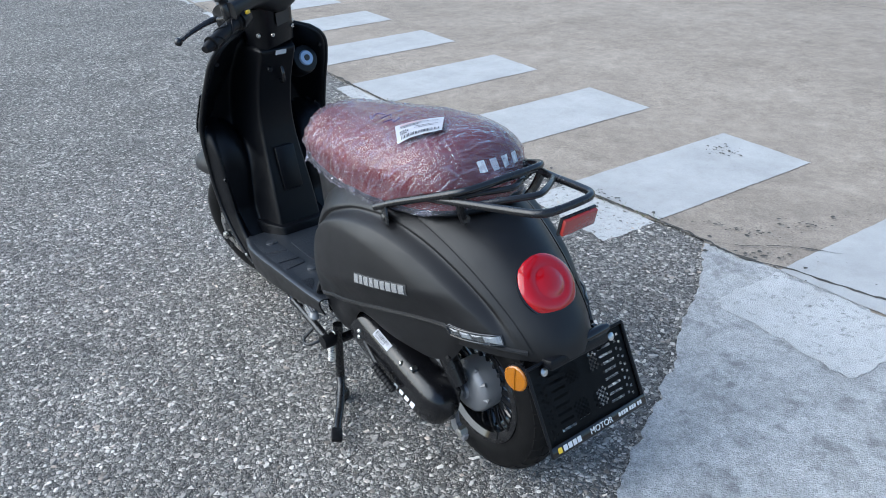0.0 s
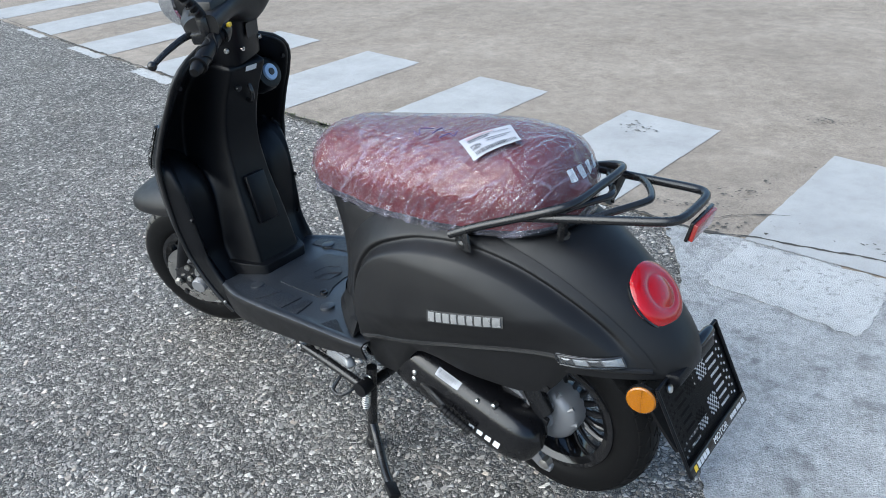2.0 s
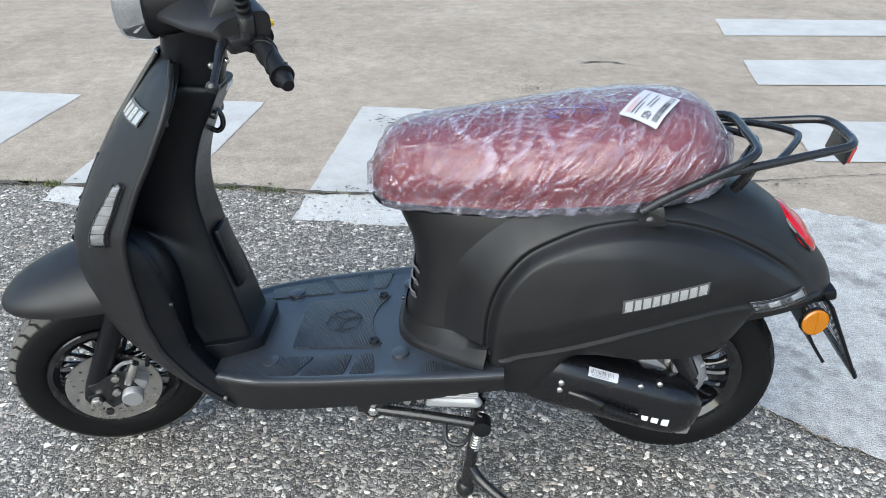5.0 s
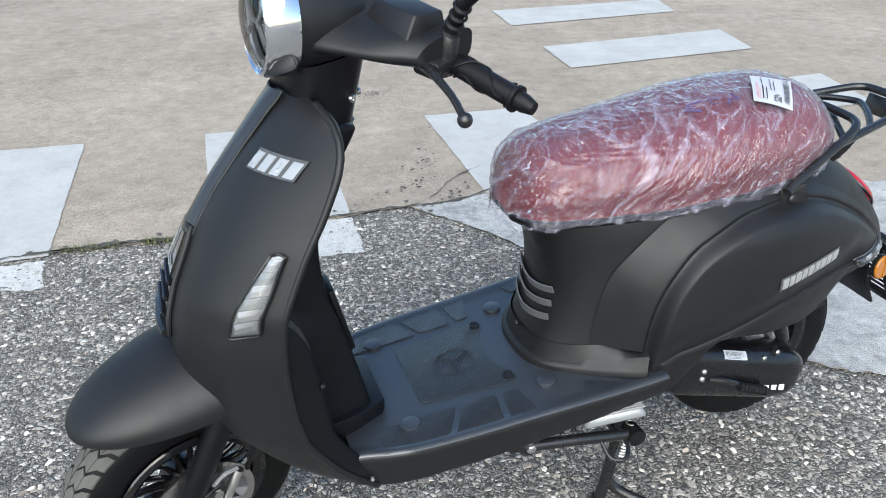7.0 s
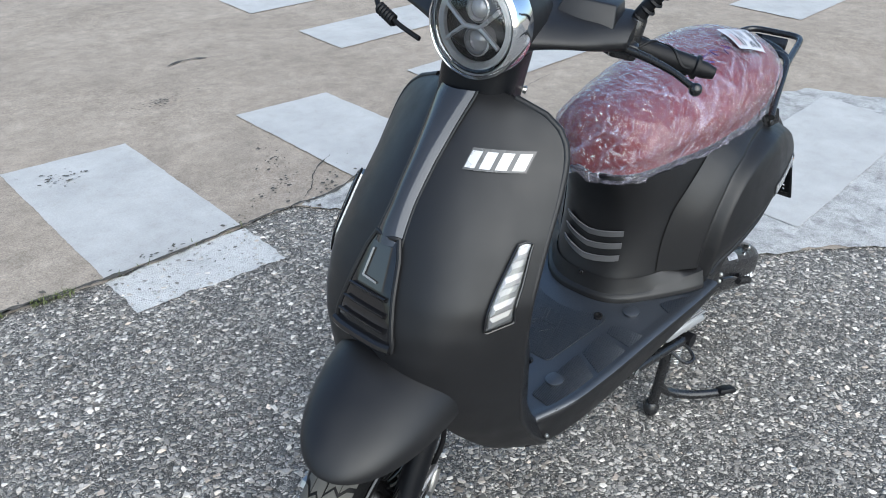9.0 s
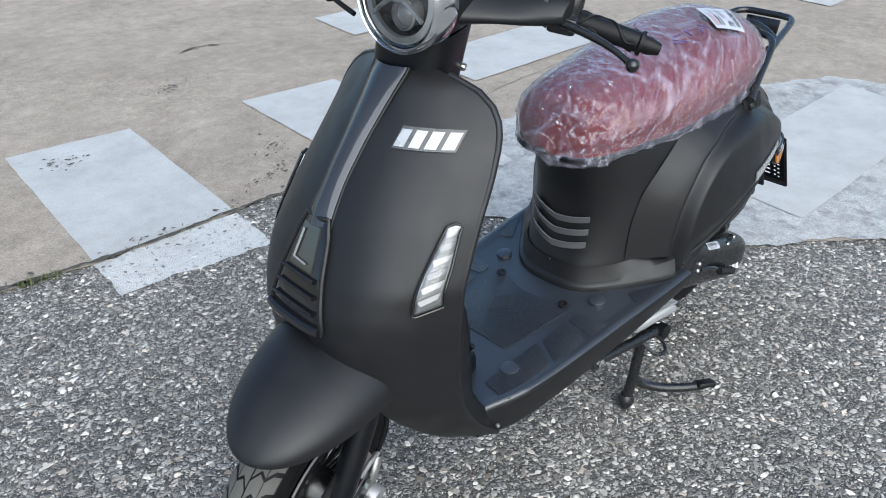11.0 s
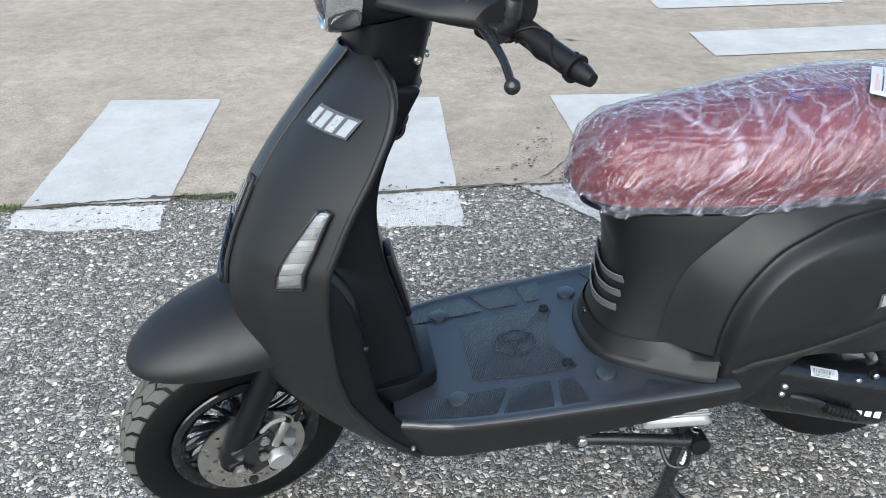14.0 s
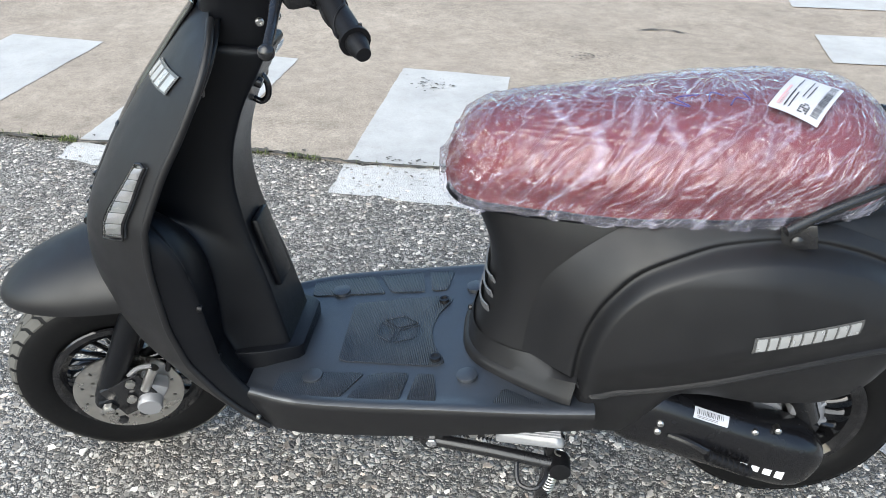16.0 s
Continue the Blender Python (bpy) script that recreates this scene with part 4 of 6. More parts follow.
# rear indicators: a slim slanted silver tray with four shallow steps, in a black frame
for side in (1, -1):
    def rear_lens(u, v, lift=0.004, side=side):
        x = 0.038 - 0.100 * u - 0.010 * (1 - v)
        z = 0.4605 + 0.0060 * u + 0.0165 * v
        return Vector((x, side * (panel_y(x, z) + lift), z))
    ind = part("rear_indicator", thicken(grid(rear_lens, 16, 3), 0.004), BARG, scooter, "slim clear rear indicator lens")
    for k in range(4):
        bm = bmesh.new()
        u0 = 0.07 + 0.22 * k
        low = [bm.verts.new(rear_lens(u0 + a, b, 0.0055)) for a, b in ((0.0, 0.18), (0.20, 0.18), (0.20, 0.82), (0.0, 0.82))]
        top = [bm.verts.new(rear_lens(u0 + a, b, h)) for a, b, h in ((0.05, 0.38, 0.0085), (0.09, 0.35, 0.0085), (0.12, 0.66, 0.0085), (0.07, 0.70, 0.0085))]
        for n1 in range(4):
            bm.faces.new((low[n1], low[(n1 + 1) % 4], top[(n1 + 1) % 4], top[n1]))
        bm.faces.new(top)
        part("reflector_step", bm, RINGW if k % 2 else TRAY, ind, angle=10)
    loop = [rear_lens(u, 0.0, 0.005) for u in np.linspace(0, 1, 10)] + [rear_lens(u, 1.0, 0.005) for u in np.linspace(1, 0, 10)] + [rear_lens(0, 0, 0.005)]
    part("bezel", tube(loop, 0.0022, 8, 1), STRIPM, ind)
    part("cover_glass", grid(lambda u, v: rear_lens(u, v, 0.010), 10, 3), LAMPGLASS, ind)
    part("housing", thicken(grid(lambda u, v: rear_lens(u, 0.06 + 0.88 * v, -0.012), 8, 3), 0.014), GLOSS, ind)

# --- rack
R_T = 0.0075
rack = part("luggage_rack", tube([(0.246, 0.166, 0.652), (0.20, 0.150, 0.672), (0.12, 0.126, 0.702), (0.075, 0.110, 0.719), (0.052, 0.088, 0.726), (0.046, 0.05, 0.728), (0.046, 0.0, 0.728), (0.046, -0.05, 0.728), (0.052, -0.088, 0.726), (0.075, -0.110, 0.719), (0.12, -0.126, 0.702), (0.20, -0.150, 0.672), (0.246, -0.166, 0.652)], R_T, 12, 6), STEELB, scooter, "black tubular steel luggage rack")
part("rack_frame", tube([(0.145, 0.125, 0.694), (0.09, 0.112, 0.702), (0.0, 0.091, 0.714), (-0.080, 0.073, 0.725), (-0.106, 0.062, 0.728), (-0.117, 0.042, 0.729), (-0.119, 0.0, 0.729), (-0.117, -0.042, 0.729), (-0.106, -0.062, 0.728), (-0.080, -0.073, 0.725), (0.0, -0.091, 0.714), (0.09, -0.112, 0.702), (0.145, -0.125, 0.694)], R_T, 12, 6), STEELB, rack)
for x in (0.045, -0.025):
    xe = x + 0.045
    ye, ze = lerp_table(xe, [(-0.080, 0.073), (0.0, 0.091), (0.09, 0.112)]), lerp_table(xe, [(-0.080, 0.725), (0.0, 0.714), (0.09, 0.702)])
    bow = [(xe, ye, ze), (x + 0.012, 0.055, ze + 0.008), (x - 0.014, 0.012, ze + 0.012), (x - 0.014, -0.012, ze + 0.012), (x + 0.012, -0.055, ze + 0.008), (xe, -ye, ze)]
    part("cross_bar", tube(bow, 0.0062, 10, 4), STEELB, rack)
for side in (1, -1):
    m = frame_at((0.224, side * 0.158, 0.640), (1, -0.35 * side, -0.3), (0, 0, 1))
    br = part("bracket", box((0.044, 0.034, 0.005), m, 0.0015), STEELB, rack)
    part("bolt", lathe([(0, 0), (0.008, 0), (0.008, 0.004), (0.005, 0.006), (0, 0.006)], along((0.226, side * 0.158, 0.634), (0.24, side * 0.4, 0.66)), 10), STEELB, rack)
    part("stay", tube([(0.075, side * 0.078, 0.656), (0.066, side * 0.09, 0.678), (0.058, side * 0.10, 0.706)], 0.009, 8, 4), STEELB, rack)
    part("bolt", lathe([(0, 0), (0.008, 0), (0.008, 0.004), (0, 0.005)], along((0.066, side * 0.082, 0.664), (-0.2, side * 0.2, 0.70)), 10), STEELB, rack)
m = frame_at((-0.128, -0.012, 0.697), (0, -1, 0), (-0.25, 0, 1))
rf = part("rear_reflector", box((0.078, 0.032, 0.008), m, 0.002), REFLRED, rack, "rectangular red reflector under the rack")
part("reflector_back", box((0.084, 0.037, 0.006), m @ Matrix.Translation((0, 0, -0.006)), 0.002), STEELB, rf)

# --- plate holder
PL_C = Vector((-0.160, -0.020, 0.360))
m_p = frame_at(PL_C, (0, -1, 0), (0.073, 0, 0.150))
NX, NY, CELL = 49, 33, 0.00505


def plate_hole(i, j):
    x, y = i - 24, j - 16
    if abs(x) > 22 or y < -12 or y > 14:
        return False
    if abs(x) in (19, 21):
        return (j + (abs(x) // 2)) % 3 == 0
    if 10 <= abs(x) <= 16:
        cell = j % 3
        return cell == 0 and -10 <= y <= 11
    if 2 <= abs(x) <= 8:
        if -2 <= y <= 4:
            return abs(x) <= 4 and (i + j) % 2 == 0 and False
        return (i + j) % 2 == 0 and (4 < y < 12 or -10 < y < -2)
    return False


bm = bmesh.new()
vs = {}
for i in range(NX + 1):
    for j in range(NY + 1):
        vs[i, j] = bm.verts.new(((i - NX / 2) * CELL, (j - NY / 2) * CELL, 0))
for i in range(NX):
    for j in range(NY):
        if not plate_hole(i, j):
            bm.faces.new((vs[i, j], vs[i + 1, j], vs[i + 1, j + 1], vs[i, j + 1]))
bmesh.ops.solidify(bm, geom=bm.faces[:], thickness=0.003)
bm.transform(m_p)
plate = part("plate_holder", bm, PLASTIC, scooter, "empty perforated black number plate holder")
rim_pts = [(-0.124, -0.085), (0.124, -0.085), (0.124, 0.085), (-0.124, 0.085)]
bm = bmesh.new()
for (x0, y0), (x1, y1) in zip(rim_pts, rim_pts[1:] + rim_pts[:1]):
    tube([m_p @ Vector((x0, y0, 0.003)), m_p @ Vector((x1, y1, 0.003))], 0.0035, 8, 1, bm=bm)
part("rim", bm, PLASTIC, plate)
part("name_strip", box((0.250, 0.021, 0.008), m_p @ Matrix.Translation((0, -0.076, 0.004)), 0.002), GLOSS, plate, "black strip with white printing")


def strip_bar(x, w, h, mat, y=-0.076):
    part("printed_bar", box((w, h, 0.001), m_p @ Matrix.Translation((x, y, 0.0088)), 0.0), mat, plate)


strip_bar(-0.108, 0.009, 0.010, YELLOW)
for k in range(4):
    strip_bar(-0.0945 + 0.0118 * k, 0.009, 0.0105, WHITE)
for k in range(9):
    strip_bar(0.050 + 0.0066 * k + 0.003 * (k > 3) + 0.003 * (k > 6), 0.0046, 0.0075, WHITE)
txt = bpy.data.curves.new("word", "FONT")
txt.body, txt.size, txt.extrude, txt.align_x, txt.align_y = "MOTOR", 0.0165, 0.0004, "CENTER", "CENTER"
tob = new("word", txt)
bpy.context.view_layer.update()
me = bpy.data.meshes.new_from_object(tob.evaluated_get(bpy.context.evaluated_depsgraph_get()))
bpy.data.objects.remove(tob)
bm = bmesh.new()
bm.from_mesh(me)
bpy.data.meshes.remove(me)
bm.transform(m_p @ Matrix.Translation((0.0, -0.076, 0.0090)))
part("printed_word", bm, WHITE, plate)
for x in (-0.088, 0.088):
    part("plate_bolt", lathe([(0, 0), (0.008, 0), (0.008, 0.003), (0.005, 0.005), (0, 0.005)], m_p @ Matrix.Translation((x, 0.068, 0.002)), 14), STEEL, plate)
# rubber flap and carrier arm behind the plate
bm = grid(lambda u, v: Vector((-0.085 - 0.075 * v + 0.01 * math.sin(3 * v), (0.085 - 0.17 * u) * (1 - 0.25 * v), 0.435 - 0.145 * v)), 10, 12)
part("mud_flap", thicken(bm, 0.006), RUBBER, scooter, "black rubber mud flap")
part("plate_carrier", box((0.10, 0.15, 0.022), pose(-0.10, -0.01, 0.430, 0, 12, 0), 0.006), PLASTIC, scooter)
part("plate_lamp", lathe([(0, 0.035), (0.008, 0.033), (0.011, 0.02), (0.011, -0.02), (0.008, -0.033), (0, -0.035)], along((-0.135, -0.06, 0.452), (-0.135, -0.2, 0.452)), 16), GLOSS, scooter)
for side in (1, -1):
    c = Vector((-0.100, side * 0.102, 0.408))
    m = along(c, c + Vector((-0.18, side, 0.05)))
    am = part("side_reflector", lathe([(0.0255, 0), (0.0255, 0.006), (0.023, 0.008), (0, 0.009)], m, 32), AMBER, scooter, "round amber side reflector", angle=25)
    part("ridge", box((0.0012, 0.046, 0.002), m @ Matrix.Translation((0, 0, 0.009)), 0.0), AMBER, am)
    part("back", lathe([(0, -0.004), (0.027, -0.004), (0.027, 0.004), (0.0257, 0.004)], m, 32), STEELB, am)
    part("stem", tube([c, c + Vector((0.015, -side * 0.03, 0.02))], 0.006, 8, 1), STEELB, am)


# --- wheels
def wheel(name, centre, move, rear, label):
    """A cast wheel with its tyre; the axle lies along y."""
    m = (move or Matrix()) @ Matrix.Translation(centre) @ Matrix.Rotation(radians(90), 4, "X")
    R, W, RIM = (0.198 if rear else 0.202), (0.047 if rear else 0.043), 0.124
    prof = []
    for k in range(33):
        a = math.pi * 2 * k / 32
        r = (R + RIM - 0.008) / 2 + (R - RIM + 0.008) / 2 * math.copysign(abs(math.cos(a)) ** 0.85, math.cos(a))
        prof.append((r, W * math.copysign(abs(math.sin(a)) ** 0.75, math.sin(a))))
    hub = part(name, lathe(prof[:-1], m, 72, close=True), TYRE, scooter, label)
    # tread blocks in zigzag rows, with narrow grooves between them
    bm = bmesh.new()
    N = 36
    rows = ((0.00, 0.30, 0.00, 0.42), (0.30, 0.56, 0.42, 0.20), (0.60, 0.84, 0.26, 0.62), (0.84, 1.08, 0.62, 0.72))
    for k in range(N):
        for side in (1, -1):
            for n1, (t0, t1, s0, s1) in enumerate(rows):
                vv = []
                wide = 0.86 if n1 < 2 else 0.80
                for lift, shrink in ((-0.002, 0.0), (0.0030, 0.02)):
                    for (t, s, w) in ((t0, s0, shrink), (t1, s1, shrink), (t1, s1, wide - shrink), (t0, s0, wide - shrink)):
                        a = 2 * math.pi * (k + s + w + 0.5 * (side > 0)) / N
                        lat = side * (0.0012 + t * (W - 0.010))
                        drop = 0.022 * (abs(lat) / W) ** 2.6
                        rr = R - drop - 0.001 + lift
                        vv.append(bm.verts.new(m @ Vector((rr * math.cos(a), rr * math.sin(a), lat))))
                for q in ((4, 5, 6, 7), (0, 1, 5, 4), (1, 2, 6, 5), (2, 3, 7, 6), (3, 0, 4, 7)):
                    bm.faces.new([vv[i] for i in q])
    part("tread", bm, TREAD if not rear else TYRE, hub, "dusty arrow tread" if not rear else "")
    bm = lathe([(RIM + 0.004, -0.043), (RIM + 0.006, -0.040), (RIM - 0.004, -0.036), (RIM - 0.012, -0.030), (RIM - 0.016, 0.0), (RIM - 0.012, 0.030), (RIM - 0.004, 0.036), (RIM + 0.006, 0.040), (RIM + 0.004, 0.043), (RIM - 0.006, 0.044), (RIM - 0.018, 0.036), (RIM - 0.024, 0.0), (RIM - 0.018, -0.036), (RIM - 0.006, -0.044)], m, 64, close=True)
    rim = part("rim", bm, GLOSS, hub, "gloss black cast rim")
    for k in range(20):
        a = 2 * math.pi * k / 20
        bm = tube([m @ Matrix.Rotation(a, 4, "Z") @ Vector(p) for p in ((0.030, 0, -0.006), (0.062, 0.007, -0.014), (0.092, 0.008, -0.018), (RIM - 0.012, 0.003, -0.016))], [0.0065, 0.0048, 0.0042, 0.0060], 8, 4, flat=1.5)
        part("spoke", bm, GLOSS, rim)
    part("hub", lathe([(0, -0.068), (0.030, -0.068), (0.034, -0.034), (0.040, -0.026), (0.040, 0.022), (0.034, 0.030), (0.018, 0.034), (0.018, 0.044), (0, 0.044)], m, 32), STEELB, hub)
    return hub, m


FW = STEER.inverted() @ Vector((1.264, 0.003, 0.202))
front_wheel, mf = wheel("front_wheel", FW, STEER, False, "black front tyre with arrow tread on a cast rim")
RW = Vector((0.108, -0.008, 0.226))
rear_wheel, mr = wheel("rear_wheel", RW, None, True, "black rear tyre on a spoked cast rim, held off the ground")

# brake disc with drilled holes, on the left of the front wheel (the wheel's own -z side)
md = mf @ Matrix.Translation((0, 0, -0.070))
bm = bmesh.new()
rows = [0.048, 0.060, 0.066, 0.074, 0.080, 0.092]
SEG = 96
for z in (-0.0018, 0.0018):
    ringv = [[bm.verts.new(md @ Vector((r * math.cos(2 * math.pi * k / SEG), r * math.sin(2 * math.pi * k / SEG), z))) for k in range(SEG)] for r in rows]
    for i in range(5):
        for k in range(SEG):
            if (i == 1 and k % 8 in (0,)) or (i == 3 and k % 8 in (4,)):
                continue
            bm.faces.new((ringv[i][k], ringv[i][(k + 1) % SEG], ringv[i + 1][(k + 1) % SEG], ringv[i + 1][k]))
part("brake_disc", bm, STEEL, front_wheel, "drilled steel brake disc")
part("disc_carrier", lathe([(0.020, -0.004), (0.050, -0.003), (0.050, 0.003), (0.020, 0.012)], md, 32), ALU, front_wheel)

# fork legs
for side in (1, -1):
    y = 0.094 if side > 0 else -0.058
    ye = 0.106 if side > 0 else -0.064
    bm = tube([(1.306, y, 0.196), (1.292, y, 0.232), (1.228, y * 1.0, 0.375), (1.172, y * 0.9, 0.50)], [0.019, 0.0215, 0.021, 0.020], 16, 4)
    leg = part("fork_leg", bm, PLASTIC, scooter, "black front fork leg", move=STEER)
    part("axle_nut", lathe([(0, 0), (0.012, 0), (0.012, 0.009), (0.007, 0.012), (0, 0.012)], along((1.296, ye + side * 0.014, 0.208), (1.296, ye + side * 0.1, 0.208)), 6), STEEL, leg, move=STEER)
    part("lug", box((0.032, 0.026, 0.030), pose(1.296, ye, 0.208, 0, 25, 0), 0.008), PLASTIC, leg, move=STEER)

# brake caliper behind the left leg
cal = part("brake_caliper", box((0.052, 0.034, 0.046), pose(1.225, 0.096, 0.222, 0, -30, 0), 0.008), ALU, scooter, "bare aluminium brake caliper", move=STEER)
part("piston_cap", lathe([(0, 0.030), (0.019, 0.030), (0.021, 0.027), (0.021, 0.0), (0.017, -0.004)], along((1.228, 0.102, 0.208), (1.228, 0.23, 0.200)), 24), ALU, cal, move=STEER)
part("slide_pin", tube([(1.232, 0.112, 0.236), (1.220, 0.114, 0.262), (1.208, 0.112, 0.285)], 0.009, 10, 3), STEEL, cal, move=STEER)
part("caliper_arm", tube([(1.250, 0.108, 0.270), (1.232, 0.112, 0.288), (1.210, 0.112, 0.290)], 0.007, 8, 4, flat=0.6), ALU, cal, move=STEER)
for p in ((1.255, 0.120, 0.224), (1.250, 0.120, 0.262), (1.240, 0.122, 0.192), (1.278, 0.124, 0.180)):
    part("bolt", lathe([(0, 0), (0.0085, 0), (0.0085, 0.006), (0.004, 0.008), (0, 0.008)], along(p, Vector(p) + Vector((0, 1, 0))), 6), STEEL if p[2] > 0.2 else STEELB, cal, move=STEER)
part("bracket_plate", box((0.075, 0.008, 0.075), pose(1.256, 0.112, 0.225, 0, 25, 0), 0.003), STEELB, cal, move=STEER)
part("brake_hose", tube([(1.190, 0.100, 0.262), (1.175, 0.105, 0.32), (1.17, 0.09, 0.40), (1.15, 0.05, 0.5)], 0.0045, 8, 6), RUBBER, cal, move=STEER)

# --- front fender
def fender(u, v):
    """From under the shield to the rounded nose; v goes over the crown from the left edge to the right one."""
    x = 1.040 + 0.383 * u
    foot = 0.459 - 0.037 * u
    rise = min(1.0, u / 0.35)
    crown = 0.530 - 0.013 * rise * (2 - rise)
    top = foot + (crown - foot) * max(0.0, 1 - u ** 2.2) ** 0.62 + 0.004 * math.sin(math.pi * min(1.0, u * 1.15)) ** 2
    w = 0.119 * min(1.0, 0.58 + 0.9 * u) * max(0.0, 1 - u ** 3.2) ** 0.5
    a, n = math.pi * v, 2.35
    c, q = math.cos(a), math.sin(a)
    # the flank stands steeper below a soft shoulder
    z = foot + (top - foot) * abs(q) ** (2 / n)
    y = w * math.copysign(abs(c) ** (2 / n), c)
    return Vector((x, y + 0.025, z))


bm = grid(lambda u, v: fender(1 - (1 - u) ** 1.8, v), 60, 40)
bmesh.ops.remove_doubles(bm, verts=bm.verts[:], dist=0.0004)
for _ in range(2):
    bmesh.ops.smooth_vert(bm, verts=[v for v in bm.verts if not v.is_boundary], factor=0.5, use_axis_x=True, use_axis_y=True, use_axis_z=True)
part("front_fender", thicken(bm, 0.004), BLACK, scooter, "matte black rounded front fender", move=STEER, angle=60)

# --- leg shield
SH = [  # height, middle, edge, half width, roundness
    (0.22, 1.06, 0.958, 0.158, 2.6), (0.256, 1.115, 0.997, 0.170, 2.8), (0.30, 1.16, 1.035, 0.176, 3.0), (0.362, 1.208, 1.074, 0.182, 3.2), (0.43, 1.235, 1.090, 0.188, 3.5), (0.515, 1.243, 1.096, 0.193, 3.7), (0.56, 1.237, 1.095, 0.196, 3.7), (0.607, 1.220, 1.090, 0.197, 3.5), (0.687, 1.180, 1.054, 0.190, 2.7), (0.74, 1.145, 1.024, 0.184, 2.3), (0.79, 1.106, 1.000, 0.176, 2.0), (0.815, 1.086, 0.991, 0.166, 1.8), (0.835, 1.070, 0.988, 0.148, 1.8), (0.852, 1.056, 0.992, 0.118, 1.8), (0.866, 1.044, 1.005, 0.070, 1.8), (0.874, 1.037, 1.018, 0.030, 1.8)]



def shield_row(z):
    zs = [r[0] for r in SH]
    return [sum(float(np.interp(z + d, zs, [r[k] for r in SH])) for d in (-0.008, 0, 0.008)) / 3 for k in (1, 2, 3, 4)]


def shield_front(y, z):
    xc, xe, w, p = shield_row(z)
    return xe + (xc - xe) * (1 - min(abs(y) / w, 1.0) ** p)


def shield_cut(z):
    return lerp_table(z, [(0.22, 0.128), (0.30, 0.128), (0.36, 0.122), (0.42, 0.108), (0.46, 0.085), (0.495, 0.05), (0.512, 0.02), (0.52, 0.0)])


def column_x(z):
    return smooth_table(z, [(0.26, 0.93), (0.31, 0.942), (0.44, 0.973), (0.52, 0.998), (0.60, 1.012), (0.66, 1.008), (0.73, 0.985), (0.80, 0.946), (0.86, 0.920), (0.90, 0.905)], 0.025)


def inner_x(y, z):
    """The rider's side of the shield."""
    xc, xe, w, p = shield_row(z)
    a = abs(y)
    edge = xe
    deep = min(shield_front(y, z) - 0.03, xe + 0.040 + 0.03 * sstep(0.5, 0.7, z))
    x = edge + (deep - edge) * sstep(w, w - 0.03, a)
    half = 0.050 + 0.014 * sstep(0.62, 0.30, z)
    col = sstep(half + 0.030, half - 0.004, a)
    col *= sstep(0.838, 0.812, z)
    x = x + (column_x(z) - x) * col
    # knee pocket swelling
    r = ((abs(a - 0.128) / 0.070) ** 3.2 + (max(0.0, z - 0.45) / (0.162 - 0.5 * max(0.0, 0.13 - a))) ** 2.6) ** (1 / 2.9)
    pk = max(0.0, 1 - r ** 4.0) ** 0.7 * sstep(w - 0.004, w - 0.030, a) * (1 - col)
    x -= 0.088 * pk * (0.7 + 0.3 * sstep(0.30, 0.45, z))
    return x


def front_skin(side):
    def fn(u, v):
        z = 0.222 + (0.873 - 0.222) * u
        xc, xe, w, p = shield_row(z)
        cut = shield_cut(z)
        if cut > 0.004 and v < 0.08:
            y = cut
            x = shield_front(y, z) - (1 - v / 0.08) * max(0.0, shield_front(y, z) - inner_x(y, z) - 0.01)
            return Vector((x, side * y, z))
        t = (v - 0.08) / 0.92 if v >= 0.08 else 0.0
        a = cut + (w - cut) * math.sin(t * math.pi / 2) ** 0.9
        return Vector((shield_front(a, z), side * a, z))
    return fn


for side in (1, -1):
    bm = grid(front_skin(side), 80, 50)
    bmesh.ops.remove_doubles(bm, verts=bm.verts[:], dist=0.0002)
    fp = part("front_panel", bm, BLACK, scooter, "matte black curved front leg shield panel", angle=50)
    # rolled rim of the shield
    rim = [Vector((shield_row(z)[1] - 0.001, side * (shield_row(z)[2] - 0.0052), z)) for z in np.linspace(0.225, 0.862, 40)]
    part("shield_rim", tube(rim, 0.0058, 12, 1), BLACK, fp)
    part("screw", screw((0.975, side * 0.168, 0.254), (0.2, side, 0), 0.004), STEEL, fp)


def inner_skin(u, v):
    z = 0.222 + (0.862 - 0.222) * u
    w = shield_row(z)[2]
    y = w * (2 * v - 1)
    return Vector((inner_x(y, z), y, z))


part("inner_shield", grid(inner_skin, 110, 110), PLASTIC, scooter, "black textured plastic inner leg panel", angle=60)
for side in (1, -1):
    for (y, z) in ((0.165, 0.46), (0.172, 0.60), (0.150, 0.36), (0.15, 0.79)):
        part("screw", lathe([(0, 0.003), (0.005, 0.003), (0.006, 0), (0.006, -0.004)], along((inner_x(y, z) - 0.001, side * y, z), (inner_x(y, z) - 1, side * y * 1.3, z)), 10), PLASTIC, scooter)

# step at the foot of the column
bm = prism([(1.03, -0.100), (1.03, 0.100), (0.985, 0.092), (0.930, 0.070), (0.922, 0.060), (0.922, -0.060), (0.930, -0.070), (0.985, -0.092)][::-1], 0.036, pose(0, 0, 0.288), 0.003)
part("column_step", bm, PLASTIC, scooter)
bm = box((0.012, 0.058, 0.125), Matrix.Translation((0.979, 0, 0.475)) @ Matrix.Rotation(radians(14), 4, "Y"), 0.004)
part("fuse_cover", bm, PLASTIC, scooter, "slim inspection cover on the column")
part("column_bolt", lathe([(0, 0.004), (0.007, 0.003), (0.008, 0), (0.008, -0.01)], along((0.962, 0.022, 0.760), (0.8, 0.02, 0.70)), 12), STEELB, scooter)
